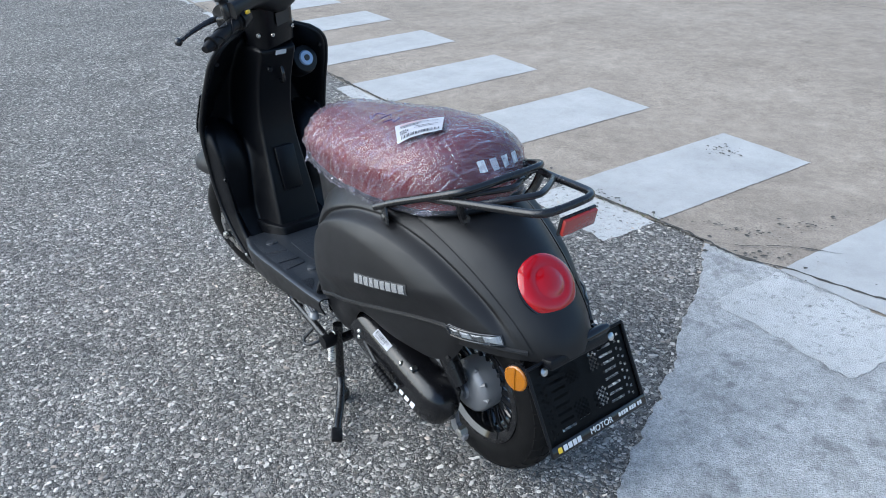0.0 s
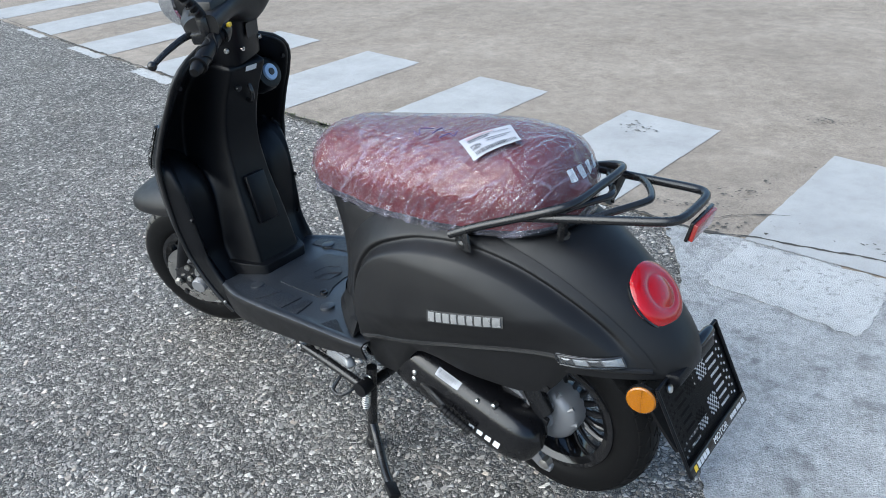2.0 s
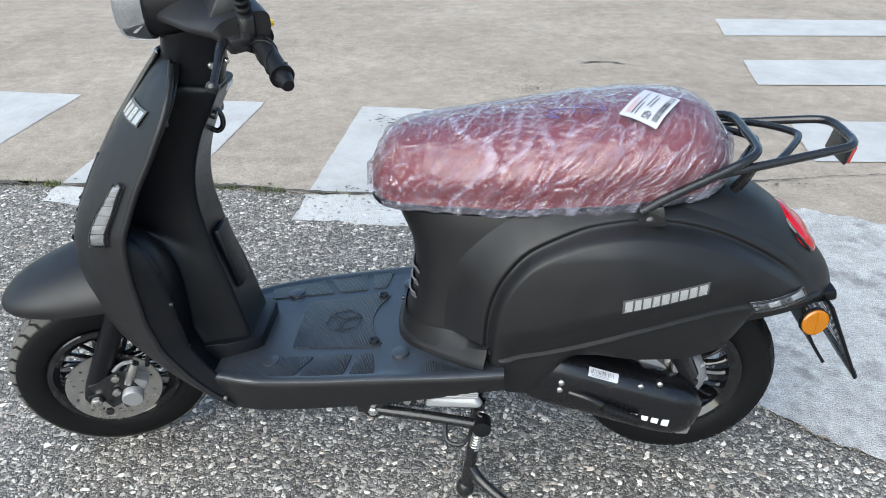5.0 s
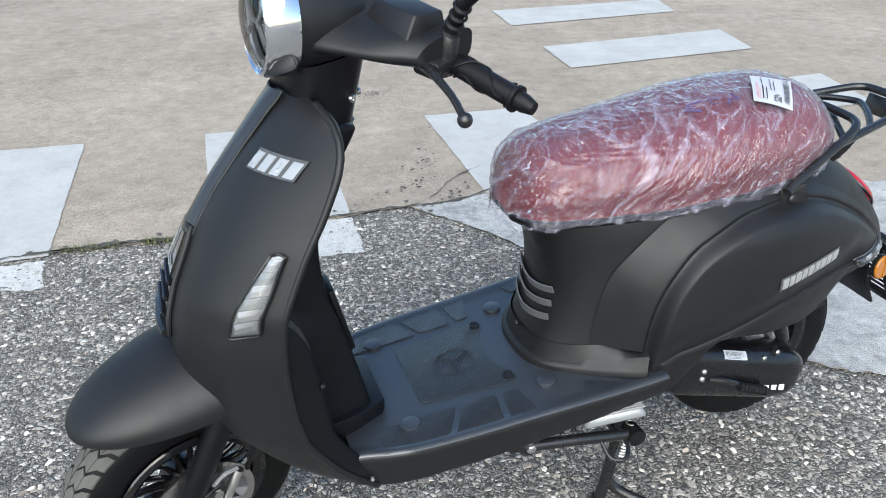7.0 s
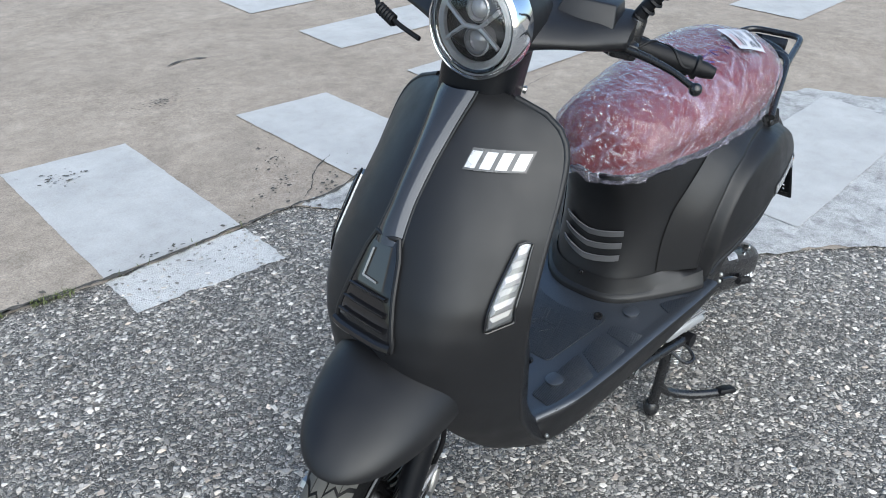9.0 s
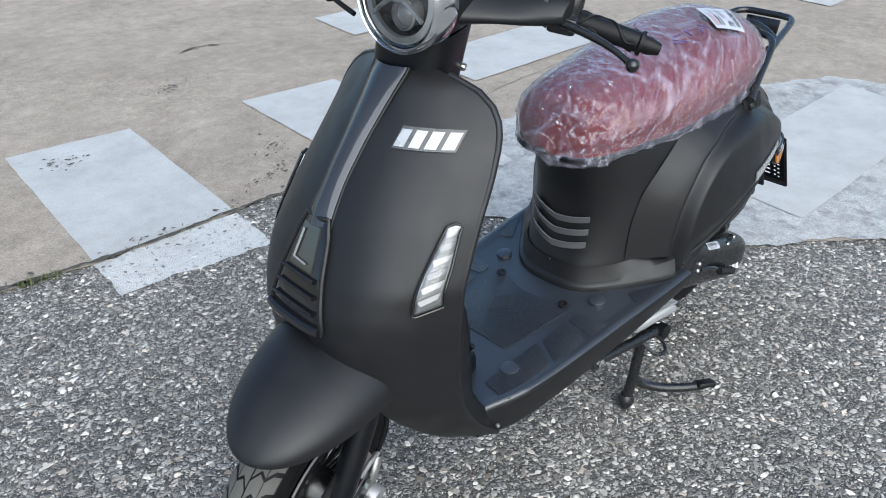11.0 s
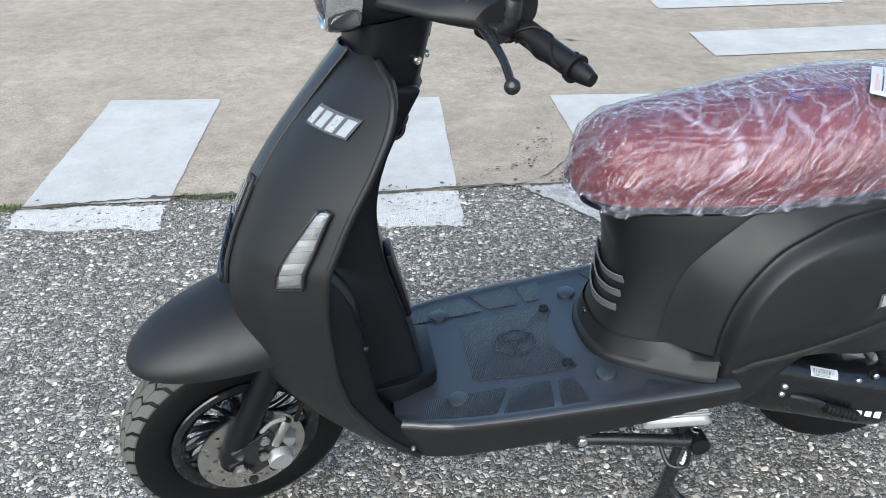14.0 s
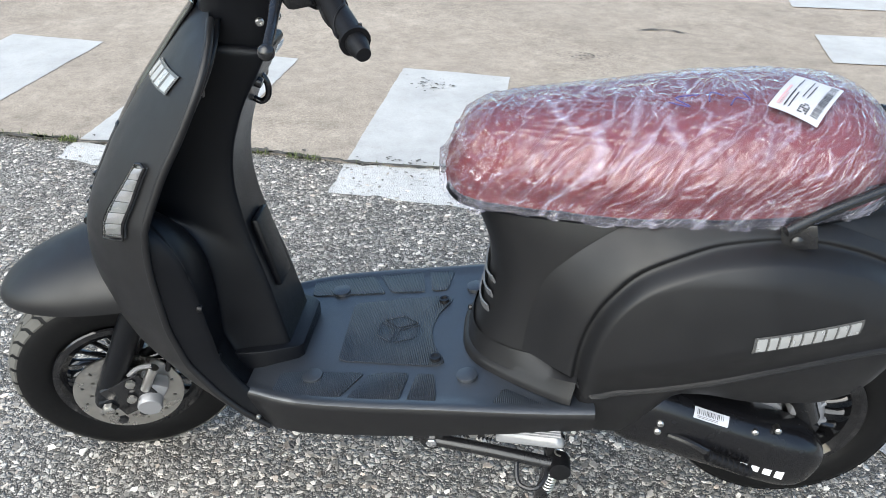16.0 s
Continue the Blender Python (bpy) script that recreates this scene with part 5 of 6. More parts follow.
part("caution_label", box((0.001, 0.030, 0.013), Matrix.Translation((0.937, -0.004, 0.806)) @ Matrix.Rotation(radians(-24), 4, "Y"), 0.0), WHITE, scooter, "small white caution label")

# bag hook
part("bag_hook", tube([(0.992, -0.014, 0.768), (0.974, -0.014, 0.763), (0.963, -0.014, 0.745), (0.964, -0.014, 0.727), (0.974, -0.014, 0.718), (0.986, -0.014, 0.722)], 0.0048, 10, 6), GLOSS, scooter, "folding black bag hook")
# fuel filler boss on the right of the column
boss = part("filler_boss", lathe([(0.042, -0.045), (0.041, -0.01), (0.036, 0.004), (0.027, 0.006), (0, 0.006)], along((1.008, -0.106, 0.757), (0.90, -0.119, 0.80)), 28), PLASTIC, scooter, "rounded boss with the ignition lock")
part("lock_plate", lathe([(0, 0.0075), (0.019, 0.0075), (0.021, 0.004), (0.021, -0.002)], along((1.004, -0.106, 0.759), (0.90, -0.119, 0.80)), 28), BLUECAP, boss, "pale blue round lock plate")
part("key_barrel", lathe([(0, 0.010), (0.008, 0.010), (0.009, 0.006)], along((1.004, -0.106, 0.759), (0.90, -0.119, 0.80)), 16), INK, boss)

# gloss strip and grille down the middle of the front
def strip_skin(u, v):
    z = 0.872 - (0.872 - 0.672) * u
    w = smooth_table(u, [(0, 0.034), (0.2, 0.028), (0.45, 0.0225), (0.75, 0.021), (1, 0.026)], 0.05)
    y = w * (2 * v - 1)
    return Vector((shield_front(0, z) + 0.013 - 0.012 * (2 * v - 1) ** 2, y, z))


strip = part("centre_strip", thicken(grid(strip_skin, 30, 8), 0.004), STRIPM, scooter, "gloss black centre strip")
for side in (1, -1):
    part("strip_edge", tube([strip_skin(u, 0.5 + 0.54 * side) for u in np.linspace(0, 1, 20)], 0.0016, 6, 1), INK, strip)


def grille_pt(y, z, lift=0.0):
    return Vector((shield_front(y, z) + 0.004 + lift, y, z))


def grille_skin(u, v):
    z = 0.682 - (0.682 - 0.530) * u
    w = smooth_table(u, [(0, 0.022), (0.15, 0.034), (0.6, 0.050), (0.92, 0.062), (1, 0.060)], 0.04)
    return grille_pt(w * (2 * v - 1), z, 0.004 - 0.004 * (2 * v - 1) ** 4)


gr = part("front_grille", thicken(grid(grille_skin, 24, 16), 0.010), GLOSS, scooter, "gloss black front grille with a small lens")
edge_path = [grille_skin(u, 0.0) for u in np.linspace(1, 0, 14)] + [grille_skin(0, v) for v in np.linspace(0.1, 0.9, 6)] + [grille_skin(u, 1.0) for u in np.linspace(0, 1, 14)]
part("grille_frame", tube(edge_path, 0.0042, 8, 1), BLACK, gr)
part("chin_bar", tube([grille_skin(0.965, v) + Vector((0.004, 0, 0)) for v in np.linspace(0, 1, 10)], 0.0075, 8, 1), GLOSS, gr)
bm = grid(lambda u, v: grille_pt((0.018 + 0.008 * u) * (2 * v - 1), 0.672 - 0.060 * u, 0.0065), 8, 6)
part("position_lens", thicken(bm, 0.003), SMOKE, gr, "small clear position lamp lens")
for k in (0, 1):
    pa, pb = ((-0.012, 0.664), (-0.016, 0.624)) if k == 0 else ((-0.016, 0.624), (0.012, 0.622))
    part("light_bar", tube([grille_pt(*pa, 0.0092), grille_pt(*pb, 0.0092)], 0.0018, 6, 1), FACET, gr)
for z, w in ((0.604, 0.038), (0.582, 0.043), (0.560, 0.048)):
    part("slat", tube([grille_pt(w * k, z, 0.006) for k in np.linspace(-1, 1, 9)], 0.005, 8, 1, flat=0.6), GLOSS, gr)

# front indicators: a silver tray with slanted reflector steps under a clear cover, in a black bezel
for side in (1, -1):
    def sig(u, v, lift=0.004, side=side):
        z = 0.694 - (0.115 - 0.010 * v) * u
        yo = smooth_table(u, [(-0.2, 0.1750), (0, 0.1752), (0.5, 0.1812), (1, 0.1850), (1.2, 0.1852)], 0.05)
        yi = smooth_table(u, [(-0.2, 0.1642), (0, 0.1640), (0.5, 0.1628), (1, 0.1650), (1.2, 0.1655)], 0.05)
        y = yi + (yo - yi) * v
        return Vector((shield_front(y, z) + lift * 0.7, side * (y + lift * 0.7), z))
    si = part("front_indicator", thicken(grid(sig, 20, 6), 0.004), TRAY, scooter, "tall clear front indicator with silver reflector steps")
    loop = [sig(u, -0.03, 0.006) for u in np.linspace(0, 1, 12)] + [sig(1.02, v, 0.007) for v in np.linspace(0.1, 1, 5)] + [sig(u, 1.04, 0.007) for u in np.linspace(0.96, 0, 12)] + [sig(-0.03, 0.5, 0.007), sig(0, -0.03, 0.006)]
    part("bezel", tube(loop, 0.0020, 8, 1), GLOSS, si, "black bezel")
    for k in range(6):
        u0 = 0.05 + 0.155 * k
        bm = bmesh.new()
        low = [bm.verts.new(sig(u0 + a, b, 0.006)) for a, b in ((0.00, 0.10), (0.145, 0.10), (0.115, 0.92), (-0.03, 0.92))]
        top = [bm.verts.new(sig(u0 + a, b, h)) for a, b, h in ((0.06, 0.24, 0.0095), (0.10, 0.24, 0.008), (0.07, 0.80, 0.008), (0.03, 0.80, 0.0095))]
        for n1 in range(4):
            bm.faces.new((low[n1], low[(n1 + 1) % 4], top[(n1 + 1) % 4], top[n1]))
        bm.faces.new(top)
        part("reflector_step", bm, FACET if k % 2 else BARG, si, angle=10)
    part("cover_glass", grid(lambda u, v: sig(u, v, 0.012 - 0.005 * (2 * v - 1) ** 4), 14, 6), LAMPGLASS, si)


# maker's badges: plain blocks in the badge's colours
def blocks_on(fn, widths, gap, mat, name, parent):
    total = sum(widths) + gap * (len(widths) - 1)
    s = 0.0
    for w in widths:
        bm = grid(lambda u, v: fn((s + w * u) / total, v), 3, 3)
        part(name, thicken(bm, 0.0016), mat, parent)
        s += w + gap


def front_badge(t, v, lift=0.0045):
    y = 0.066 + 0.070 * t
    z = 0.784 + 0.020 * v
    return Vector((shield_front(y, z) + lift, y + 0.002, z))


nb = part("front_badge", thicken(grid(lambda u, v: front_badge(-0.03 + 1.06 * u, -0.15 + 1.3 * v, 0.003), 8, 3), 0.001), BADGE, scooter, "badge film with silver blocks")
blocks_on(front_badge, [0.9, 0.9, 0.9, 0.9], 0.40, FOIL, "silver_block", nb)


def side_badge(t, v, lift=0.0035):
    x = 0.262 - 0.136 * t
    z = 0.496 + 0.020 * t + 0.019 * v
    return Vector((x, panel_y(x, z) + lift, z))


sb = part("side_badge", thicken(grid(lambda u, v: side_badge(-0.03 + 1.06 * u, -0.15 + 1.3 * v, 0.002), 14, 3), 0.001), BADGE, scooter, "badge strip with silver blocks")
blocks_on(side_badge, [0.9, 0.75, 0.9, 0.8, 0.9, 0.8, 0.9, 0.9, 1.0], 0.26, FOIL, "silver_block", sb)

# --- floor
FLOOR_W = [(0.46, 0.213), (0.52, 0.212), (0.60, 0.207), (0.70, 0.200), (0.80, 0.195), (0.90, 0.185), (0.945, 0.174), (0.975, 0.163), (1.0, 0.150)]


def floor_z(x):
    return 0.307 + 0.116 * (0.895 - x)


def skirt_z(x):
    return smooth_table(x, [(0.44, 0.318), (0.50, 0.306), (0.70, 0.262), (0.96, 0.222), (1.0, 0.226)], 0.03)


def floor_skin(u, v):
    """From the lower left edge up over the floor to the lower right edge."""
    x = 0.455 + 0.545 * u
    w, top, low = smooth_table(x, FLOOR_W, 0.03), floor_z(x), skirt_z(x)
    t = abs(2 * v - 1)
    s = 1 if v < 0.5 else -1
    if t > 0.70:
        k = (t - 0.70) / 0.30
        return Vector((x, s * (w - 0.012 * k ** 1.5), top - 0.008 - (top - 0.008 - low) * k))
    if t > 0.62:
        k = (t - 0.62) / 0.08
        return Vector((x, s * (w - 0.010 + 0.010 * math.sin(k * math.pi / 2)), top - 0.008 + 0.008 * math.cos(k * math.pi / 2)))
    k = t / 0.62
    return Vector((x, s * (w - 0.010) * k, top - 0.004 * sstep(0.97, 0.90, k)))


floor_pan = part("footboard", thicken(grid(floor_skin, 40, 60), 0.004), [FLOORP, BLACK], scooter, "black plastic footboard with ribbed pads")
# darker material on sideways faces, so only the top carries the painted sky sheen
for poly in floor_pan.data.polygons:
    poly.material_index = 1 if abs(poly.normal.z) < 0.55 else 0


def pad(outline, name, mat, lift=0.0024, parent=None, label="", bevel=0.0008):
    b = prism(outline, lift + 0.004, None, bevel)
    for v in b.verts:
        v.co.z += floor_z(v.co.x) - 0.008
    return part(name, b, mat, parent or floor_pan, label)


def rounded(pts, r, n=4):
    out = []
    k = len(pts)
    for i in range(k):
        p, a, b = Vector(pts[i]), Vector(pts[i - 1]), Vector(pts[(i + 1) % k])
        d0, d1 = (a - p).normalized() * min(r, (a - p).length / 2), (b - p).normalized() * min(r, (b - p).length / 2)
        for j in range(n + 1):
            t = j / n
            q = (p + d0) * (1 - t) ** 2 + p * 2 * t * (1 - t) + (p + d1) * t * t
            out.append((q.x, q.y))
    return out


mat_outline = rounded([(0.862, -0.080), (0.862, 0.080), (0.70, 0.098), (0.682, 0.088), (0.706, 0.045), (0.714, 0.0), (0.706, -0.045), (0.682, -0.088), (0.70, -0.098)], 0.012)
pad(mat_outline, "centre_mat", MAT, label="ribbed black rubber centre mat")
for side in (1, -1):
    o = lambda pts: rounded([(x, side * y) for x, y in pts], 0.008)[::side]
    pad(o([(0.948, 0.108), (0.955, 0.168), (0.845, 0.174), (0.810, 0.112)]), "side_pad", MAT)
    pad(o([(0.800, 0.114), (0.832, 0.176), (0.748, 0.180), (0.738, 0.114)]), "side_pad", MAT)
    pad(o([(0.726, 0.116), (0.736, 0.181), (0.688, 0.183), (0.698, 0.118)]), "side_pad", MAT)
    pad(o([(0.588, 0.152), (0.606, 0.190), (0.520, 0.194)]), "side_pad", MAT)
    for (x, y) in ((0.895, 0.120), (0.646, 0.123)):
        part("rubber_plug", lathe([(0.0165, -0.004), (0.0165, 0.0012), (0.014, 0.0022), (0, 0.0022)], pose(x, side * y, floor_z(x) + 0.0005, 0, 6.6, 0), 24), FLOORP, floor_pan)
    part("floor_screw", lathe([(0.009, -0.002), (0.009, 0.0045), (0.006, 0.0045), (0.006, 0.002), (0, 0.002)], pose(0.700, side * 0.081, floor_z(0.70), 0, 6.6, 0), 16), GLOSS, floor_pan)
# raised outline figure on the mat: three cells of a hexagon
for k in range(3):
    ang = radians(20 + 120 * k)
    cell = [Vector((0.043 * math.cos(ang + d), 0.043 * math.sin(ang + d), 0)) for d in (radians(-60), 0.0, radians(60))] + [Vector((0, 0, 0))]
    mid = sum(cell, Vector((0, 0, 0))) / 4
    pts = [mid + (p - mid) * 0.80 for p in cell]
    loop = [Vector((0.772 + p.x, p.y, floor_z(0.772 + p.x) - 0.0008)) for p in pts + pts[:1]]
    part("raised_line", tube(loop, 0.0009, 6, 1), MAT, floor_pan)

# --- engine and under-side
part("engine_block", box((0.26, 0.20, 0.12), pose(0.43, -0.02, 0.262, 0, -12, 0), 0.02, 3), ENGINE, scooter, "dark engine casting under the body")
part("frame_tube", tube([(1.05, 0.0, 0.30), (0.95, 0.0, 0.245), (0.75, 0.0, 0.25), (0.5, 0.0, 0.27)], 0.022, 12, 6), STEELB, scooter)
part("cross_bracket", box((0.05, 0.30, 0.03), pose(0.69, 0.02, 0.244), 0.005), STEELB, scooter)
CA, CB = Vector((0.432, 0.122, 0.322)), Vector((0.082, 0.122, 0.214))


def case_skin(u, v):
    c = CA.lerp(CB, u)
    d = (CB - CA).normalized()
    up = Vector((0, 1, 0)).cross(d).normalized()
    if up.z < 0:
        up = -up
    end = (1 - abs(2 * u - 1) ** 7) ** 0.5
    h = smooth_table(u, [(0, 0.060), (0.35, 0.055), (0.7, 0.056), (1, 0.056)], 0.1) * max(end, 0.02)
    y = smooth_table(u, [(0, 0.052), (0.5, 0.050), (1, 0.048)], 0.1) * max(end, 0.05)
    a = 2 * math.pi * v
    n = 3.0
    return c + up * h * math.copysign(abs(math.sin(a)) ** (2 / n), math.sin(a)) + Vector((0, y * math.copysign(abs(math.cos(a)) ** (2 / n), math.cos(a)), 0))


case = part("drive_cover", grid(case_skin, 50, 40, wrap_v=True), COVER, scooter, "satin black drive case cover")
dirn = (CB - CA).normalized()
part("cover_lip", box((0.335, 0.100, 0.012), frame_at(CA.lerp(CB, 0.5) + Vector((0, -0.025, 0)), dirn, (0, 0, 1)), 0.004), STEELB, case)
# paper bar-code sticker on the cover
def on_case(t, v, lift):
    """A place on the shoulder of the cover; t runs along it and v down over it."""
    u = 0.335 + 0.155 * t
    p, c = case_skin(u, (62 - 25 * v) / 360), CA.lerp(CB, u)
    return p + (p - c).normalized() * lift


stk = part("bar_code_sticker", grid(lambda t, v: on_case(t, v, 0.0010), 10, 5), PAPER, case, "white bar-code sticker")
x = 0.08
while x < 0.86:
    w = rnd.choice((0.012, 0.018, 0.026))
    part("printed_line", grid(lambda t, v, x=x, w=w: on_case(x + w * t, 0.16 + 0.46 * v, 0.0016), 1, 3), INK, stk)
    x += w + rnd.choice((0.022, 0.034, 0.046))
for v0 in (0.72, 0.84):
    part("printed_line", grid(lambda t, v, v0=v0: on_case(0.10 + 0.60 * t, v0 + 0.04 * v, 0.0016), 6, 1), INK, stk)
# white mark blocks on the lower edge
for k in range(4):
    p = CA.lerp(CB, 0.645 + 0.055 * k) + Vector((0.006, 0.0490, -0.010))
    part("white_block", box((0.013, 0.014, 0.001), frame_at(p, dirn, (0, -0.35, 1)), 0.0), WHITE, case)
for p in ((0.350, 0.172, 0.312), (0.352, 0.172, 0.296), (0.105, 0.150, 0.232), (0.205, 0.160, 0.298), (0.17, 0.155, 0.30), (0.31, 0.165, 0.296)):
    part("bolt", lathe([(0, -0.010), (0.0055, -0.010), (0.0055, 0.003), (0.003, 0.005), (0, 0.005)], along(p, Vector(p) + Vector((0, 1, 0.1))), 8), STEEL, case)
part("mount_boss", lathe([(0.02, -0.03), (0.02, 0.0), (0.015, 0.006), (0, 0.006)], along((0.362, 0.150, 0.308), (0.362, 0.3, 0.308)), 16), STEELB, case)
kick = part("kick_lever", tube([(0.335, 0.170, 0.290), (0.30, 0.178, 0.282), (0.26, 0.182, 0.262)], 0.0055, 8, 4), STEELB, scooter, "black folding kick-start lever")
part("ribbed_pedal", tube([(0.275, 0.186, 0.268), (0.205, 0.184, 0.238)], 0.0075, 10, 1), RUBBER, kick)
for k in range(8):
    p = Vector((0.275, 0.186, 0.268)).lerp(Vector((0.205, 0.184, 0.238)), (k + 0.5) / 8)
    part("rib", lathe([(0.0075, -0.002), (0.0095, -0.001), (0.0095, 0.001), (0.0075, 0.002)], along(p, p + Vector((-0.070, -0.002, -0.030))), 10), RUBBER, kick)
# final drive housing and swing arm beside the rear wheel
fd = part("final_drive", lathe([(0.060, -0.03), (0.060, 0.006), (0.056, 0.014), (0.046, 0.022), (0.030, 0.027), (0.020, 0.028), (0.018, 0.034), (0.010, 0.036), (0.009, 0.040), (0, 0.040)], along((0.112, 0.038, 0.236), (0.112, 0.3, 0.236)), 40), ALU, scooter, "bare aluminium final drive housing")
for k in range(5):
    a = radians(40 + 36 * k)
    o, q = Vector((0.112 + 0.022 * math.cos(a), 0.062, 0.236 + 0.022 * math.sin(a))), Vector((0.112 + 0.062 * math.cos(a), 0.046, 0.236 + 0.062 * math.sin(a)))
    part("rib", tube([o, q], 0.005, 8, 1), ALU, fd)
bm = prism([(0.203, 0.300), (0.178, 0.318), (0.146, 0.292), (0.126, 0.246), (0.114, 0.190), (0.110, 0.158), (0.094, 0.152), (0.080, 0.140), (0.084, 0.126), (0.106, 0.126), (0.126, 0.140), (0.132, 0.180), (0.148, 0.226), (0.178, 0.262)], 0.012, None, 0.003)
bm.transform(Matrix(((1, 0, 0, 0), (0, 0, 1, 0.080), (0, 1, 0, 0), (0, 0, 0, 1))))
part("cast_bracket", bm, ALU, fd, "bare cast aluminium bracket")
part("arm_bolt", lathe([(0, -0.012), (0.011, -0.012), (0.011, 0.006), (0.006, 0.008), (0, 0.008)], along((0.095, 0.090, 0.145), (0.095, 0.3, 0.145)), 6), STEEL, fd)
part("shock_absorber", tube([(0.10, 0.085, 0.27), (0.14, 0.095, 0.36), (0.17, 0.10, 0.44)], 0.02, 12, 3), STEELB, scooter)
part("shock_mount", box((0.026, 0.03, 0.03), pose(0.122, 0.085, 0.296), 0.006), ALU, scooter)
part("inner_mudguard", thicken(grid(lambda u, v: Vector((0.108 + 0.222 * math.cos(radians(35 + 88 * u)), 0.07 * (2 * v - 1), 0.226 + 0.222 * math.sin(radians(35 + 88 * u)))), 20, 6), 0.004), RUBBER, scooter, "black rear inner mudguard")
part("exhaust", tube([(0.40, -0.10, 0.21), (0.25, -0.135, 0.20), (0.12, -0.15, 0.22), (-0.05, -0.15, 0.26)], [0.014, 0.03, 0.05, 0.045], 18, 5), STEELB, scooter, "black exhaust silencer")

# --- stands
SPLIT = Vector((0.523, 0.145, 0.014))
cs = part("centre_stand", tube([(0.497, 0.150, 0.248), (0.503, 0.152, 0.180), (0.515, 0.150, 0.085), (0.524, 0.147, 0.022)], [0.012, 0.012, 0.0115, 0.012], 12, 5), STEELB, scooter, "black steel centre stand, down")
part("stand_leg", tube([(0.497, -0.150, 0.248), (0.503, -0.152, 0.180), (0.515, -0.150, 0.085), (0.524, -0.147, 0.022)], 0.012, 12, 5), STEELB, cs)
part("stand_bar", tube([(0.503, 0.150, 0.20), (0.50, 0.0, 0.20), (0.503, -0.150, 0.20)], 0.012, 12, 4), STEELB, cs)
for side in (1, -1):
    part("foot", lathe([(0, -0.021), (0.012, -0.019), (0.0185, -0.006), (0.018, 0.006), (0.012, 0.016), (0, 0.019)], pose(0.524, side * 0.146, 0.021), 20), STEELB, cs)
part("tang", tube([(0.516, 0.150, 0.085), (0.495, 0.163, 0.060), (0.455, 0.192, 0.042), (0.41, 0.225, 0.036), (0.375, 0.246, 0.034)], [0.011, 0.0105, 0.0105, 0.010, 0.010], 12, 6), STEELB, cs)
part("tang_pad", box((0.042, 0.026, 0.013), frame_at((0.372, 0.250, 0.040), (-0.6, 0.35, -0.02), (0.35, 0.6, 0.2)), 0.004), RUBBER, cs)


def coil(a, b, r, turns, wire):
    a, b = Vector(a), Vector(b)
    m = along(a, b)
    L = (b - a).length
    pts = [m @ Vector((r * math.cos(2 * math.pi * turns * t), r * math.sin(2 * math.pi * turns * t), L * t)) for t in np.linspace(0, 1, int(turns * 10))]
    return tube(pts, wire, 6, 1)


part("stand_spring", coil((0.492, 0.172, 0.235), (0.506, 0.172, 0.150), 0.0085, 13, 0.0016), STEEL, cs, "bright coil spring")
ss = part("side_stand", tube([(0.690, 0.170, 0.238), (0.60, 0.176, 0.230), (0.50, 0.182, 0.218)], 0.0105, 12, 3), STEELB, scooter, "black folded side stand")
part("stand_end", lathe([(0, -0.018), (0.015, -0.018), (0.017, -0.014), (0.017, 0.014), (0, 0.016)], along((0.492, 0.184, 0.217), (0.492, 0.4, 0.217)), 14), RUBBER, ss)
part("stand_pivot", lathe([(0, -0.03), (0.021, -0.03), (0.021, 0.0), (0.017, 0.004), (0, 0.004)], along((0.695, 0.172, 0.240), (0.695, 0.4, 0.240)), 20), STEELB, ss)
part("pivot_bolt", lathe([(0, 0), (0.009, 0), (0.009, 0.006), (0.004, 0.009), (0, 0.009)], along((0.695, 0.176, 0.240), (0.695, 0.4, 0.240)), 6), CHROME, ss)
part("pivot_plate", box((0.05, 0.008, 0.045), pose(0.702, 0.160, 0.245), 0.003), STEELB, ss)
part("side_spring", coil((0.672, 0.160, 0.252), (0.60, 0.165, 0.248), 0.006, 12, 0.0013), STEELB, ss)
part("foot_loop", tube([(0.560, 0.182, 0.222), (0.555, 0.215, 0.205), (0.53, 0.222, 0.203), (0.515, 0.205, 0.210), (0.512, 0.184, 0.216)], 0.004, 8, 6), STEELB, ss)
# passenger foot peg, folded, in clear wrap
pg = part("foot_peg", box((0.115, 0.026, 0.024), frame_at((0.545, 0.192, 0.283), (0.115, -0.035, -0.030), (0, 1, 0.2)), 0.009, 3, (0.85, 0.7)), CRYSTAL, scooter, "folded foot peg in clear plastic wrap")
for k in range(4):
    part("rib", box((0.098, 0.003, 0.004), frame_at((0.545, 0.186 + 0.005 * k, 0.297), (0.115, -0.035, -0.030), (0, 1, 0.2)), 0.001), ALU, pg)
part("peg_bracket", box((0.055, 0.012, 0.028), pose(0.618, 0.172, 0.272, 0, 15, 0), 0.004), STEELB, scooter)
for dx in (0.0, 0.024):
    part("bolt", lathe([(0, 0), (0.0075, 0), (0.0075, 0.005), (0, 0.006)], along((0.630 - dx, 0.179, 0.268 + dx * 0.2), (0.630 - dx, 0.4, 0.268)), 6), STEEL, scooter)

# --- handlebar group, turned with the fork
S = STEER


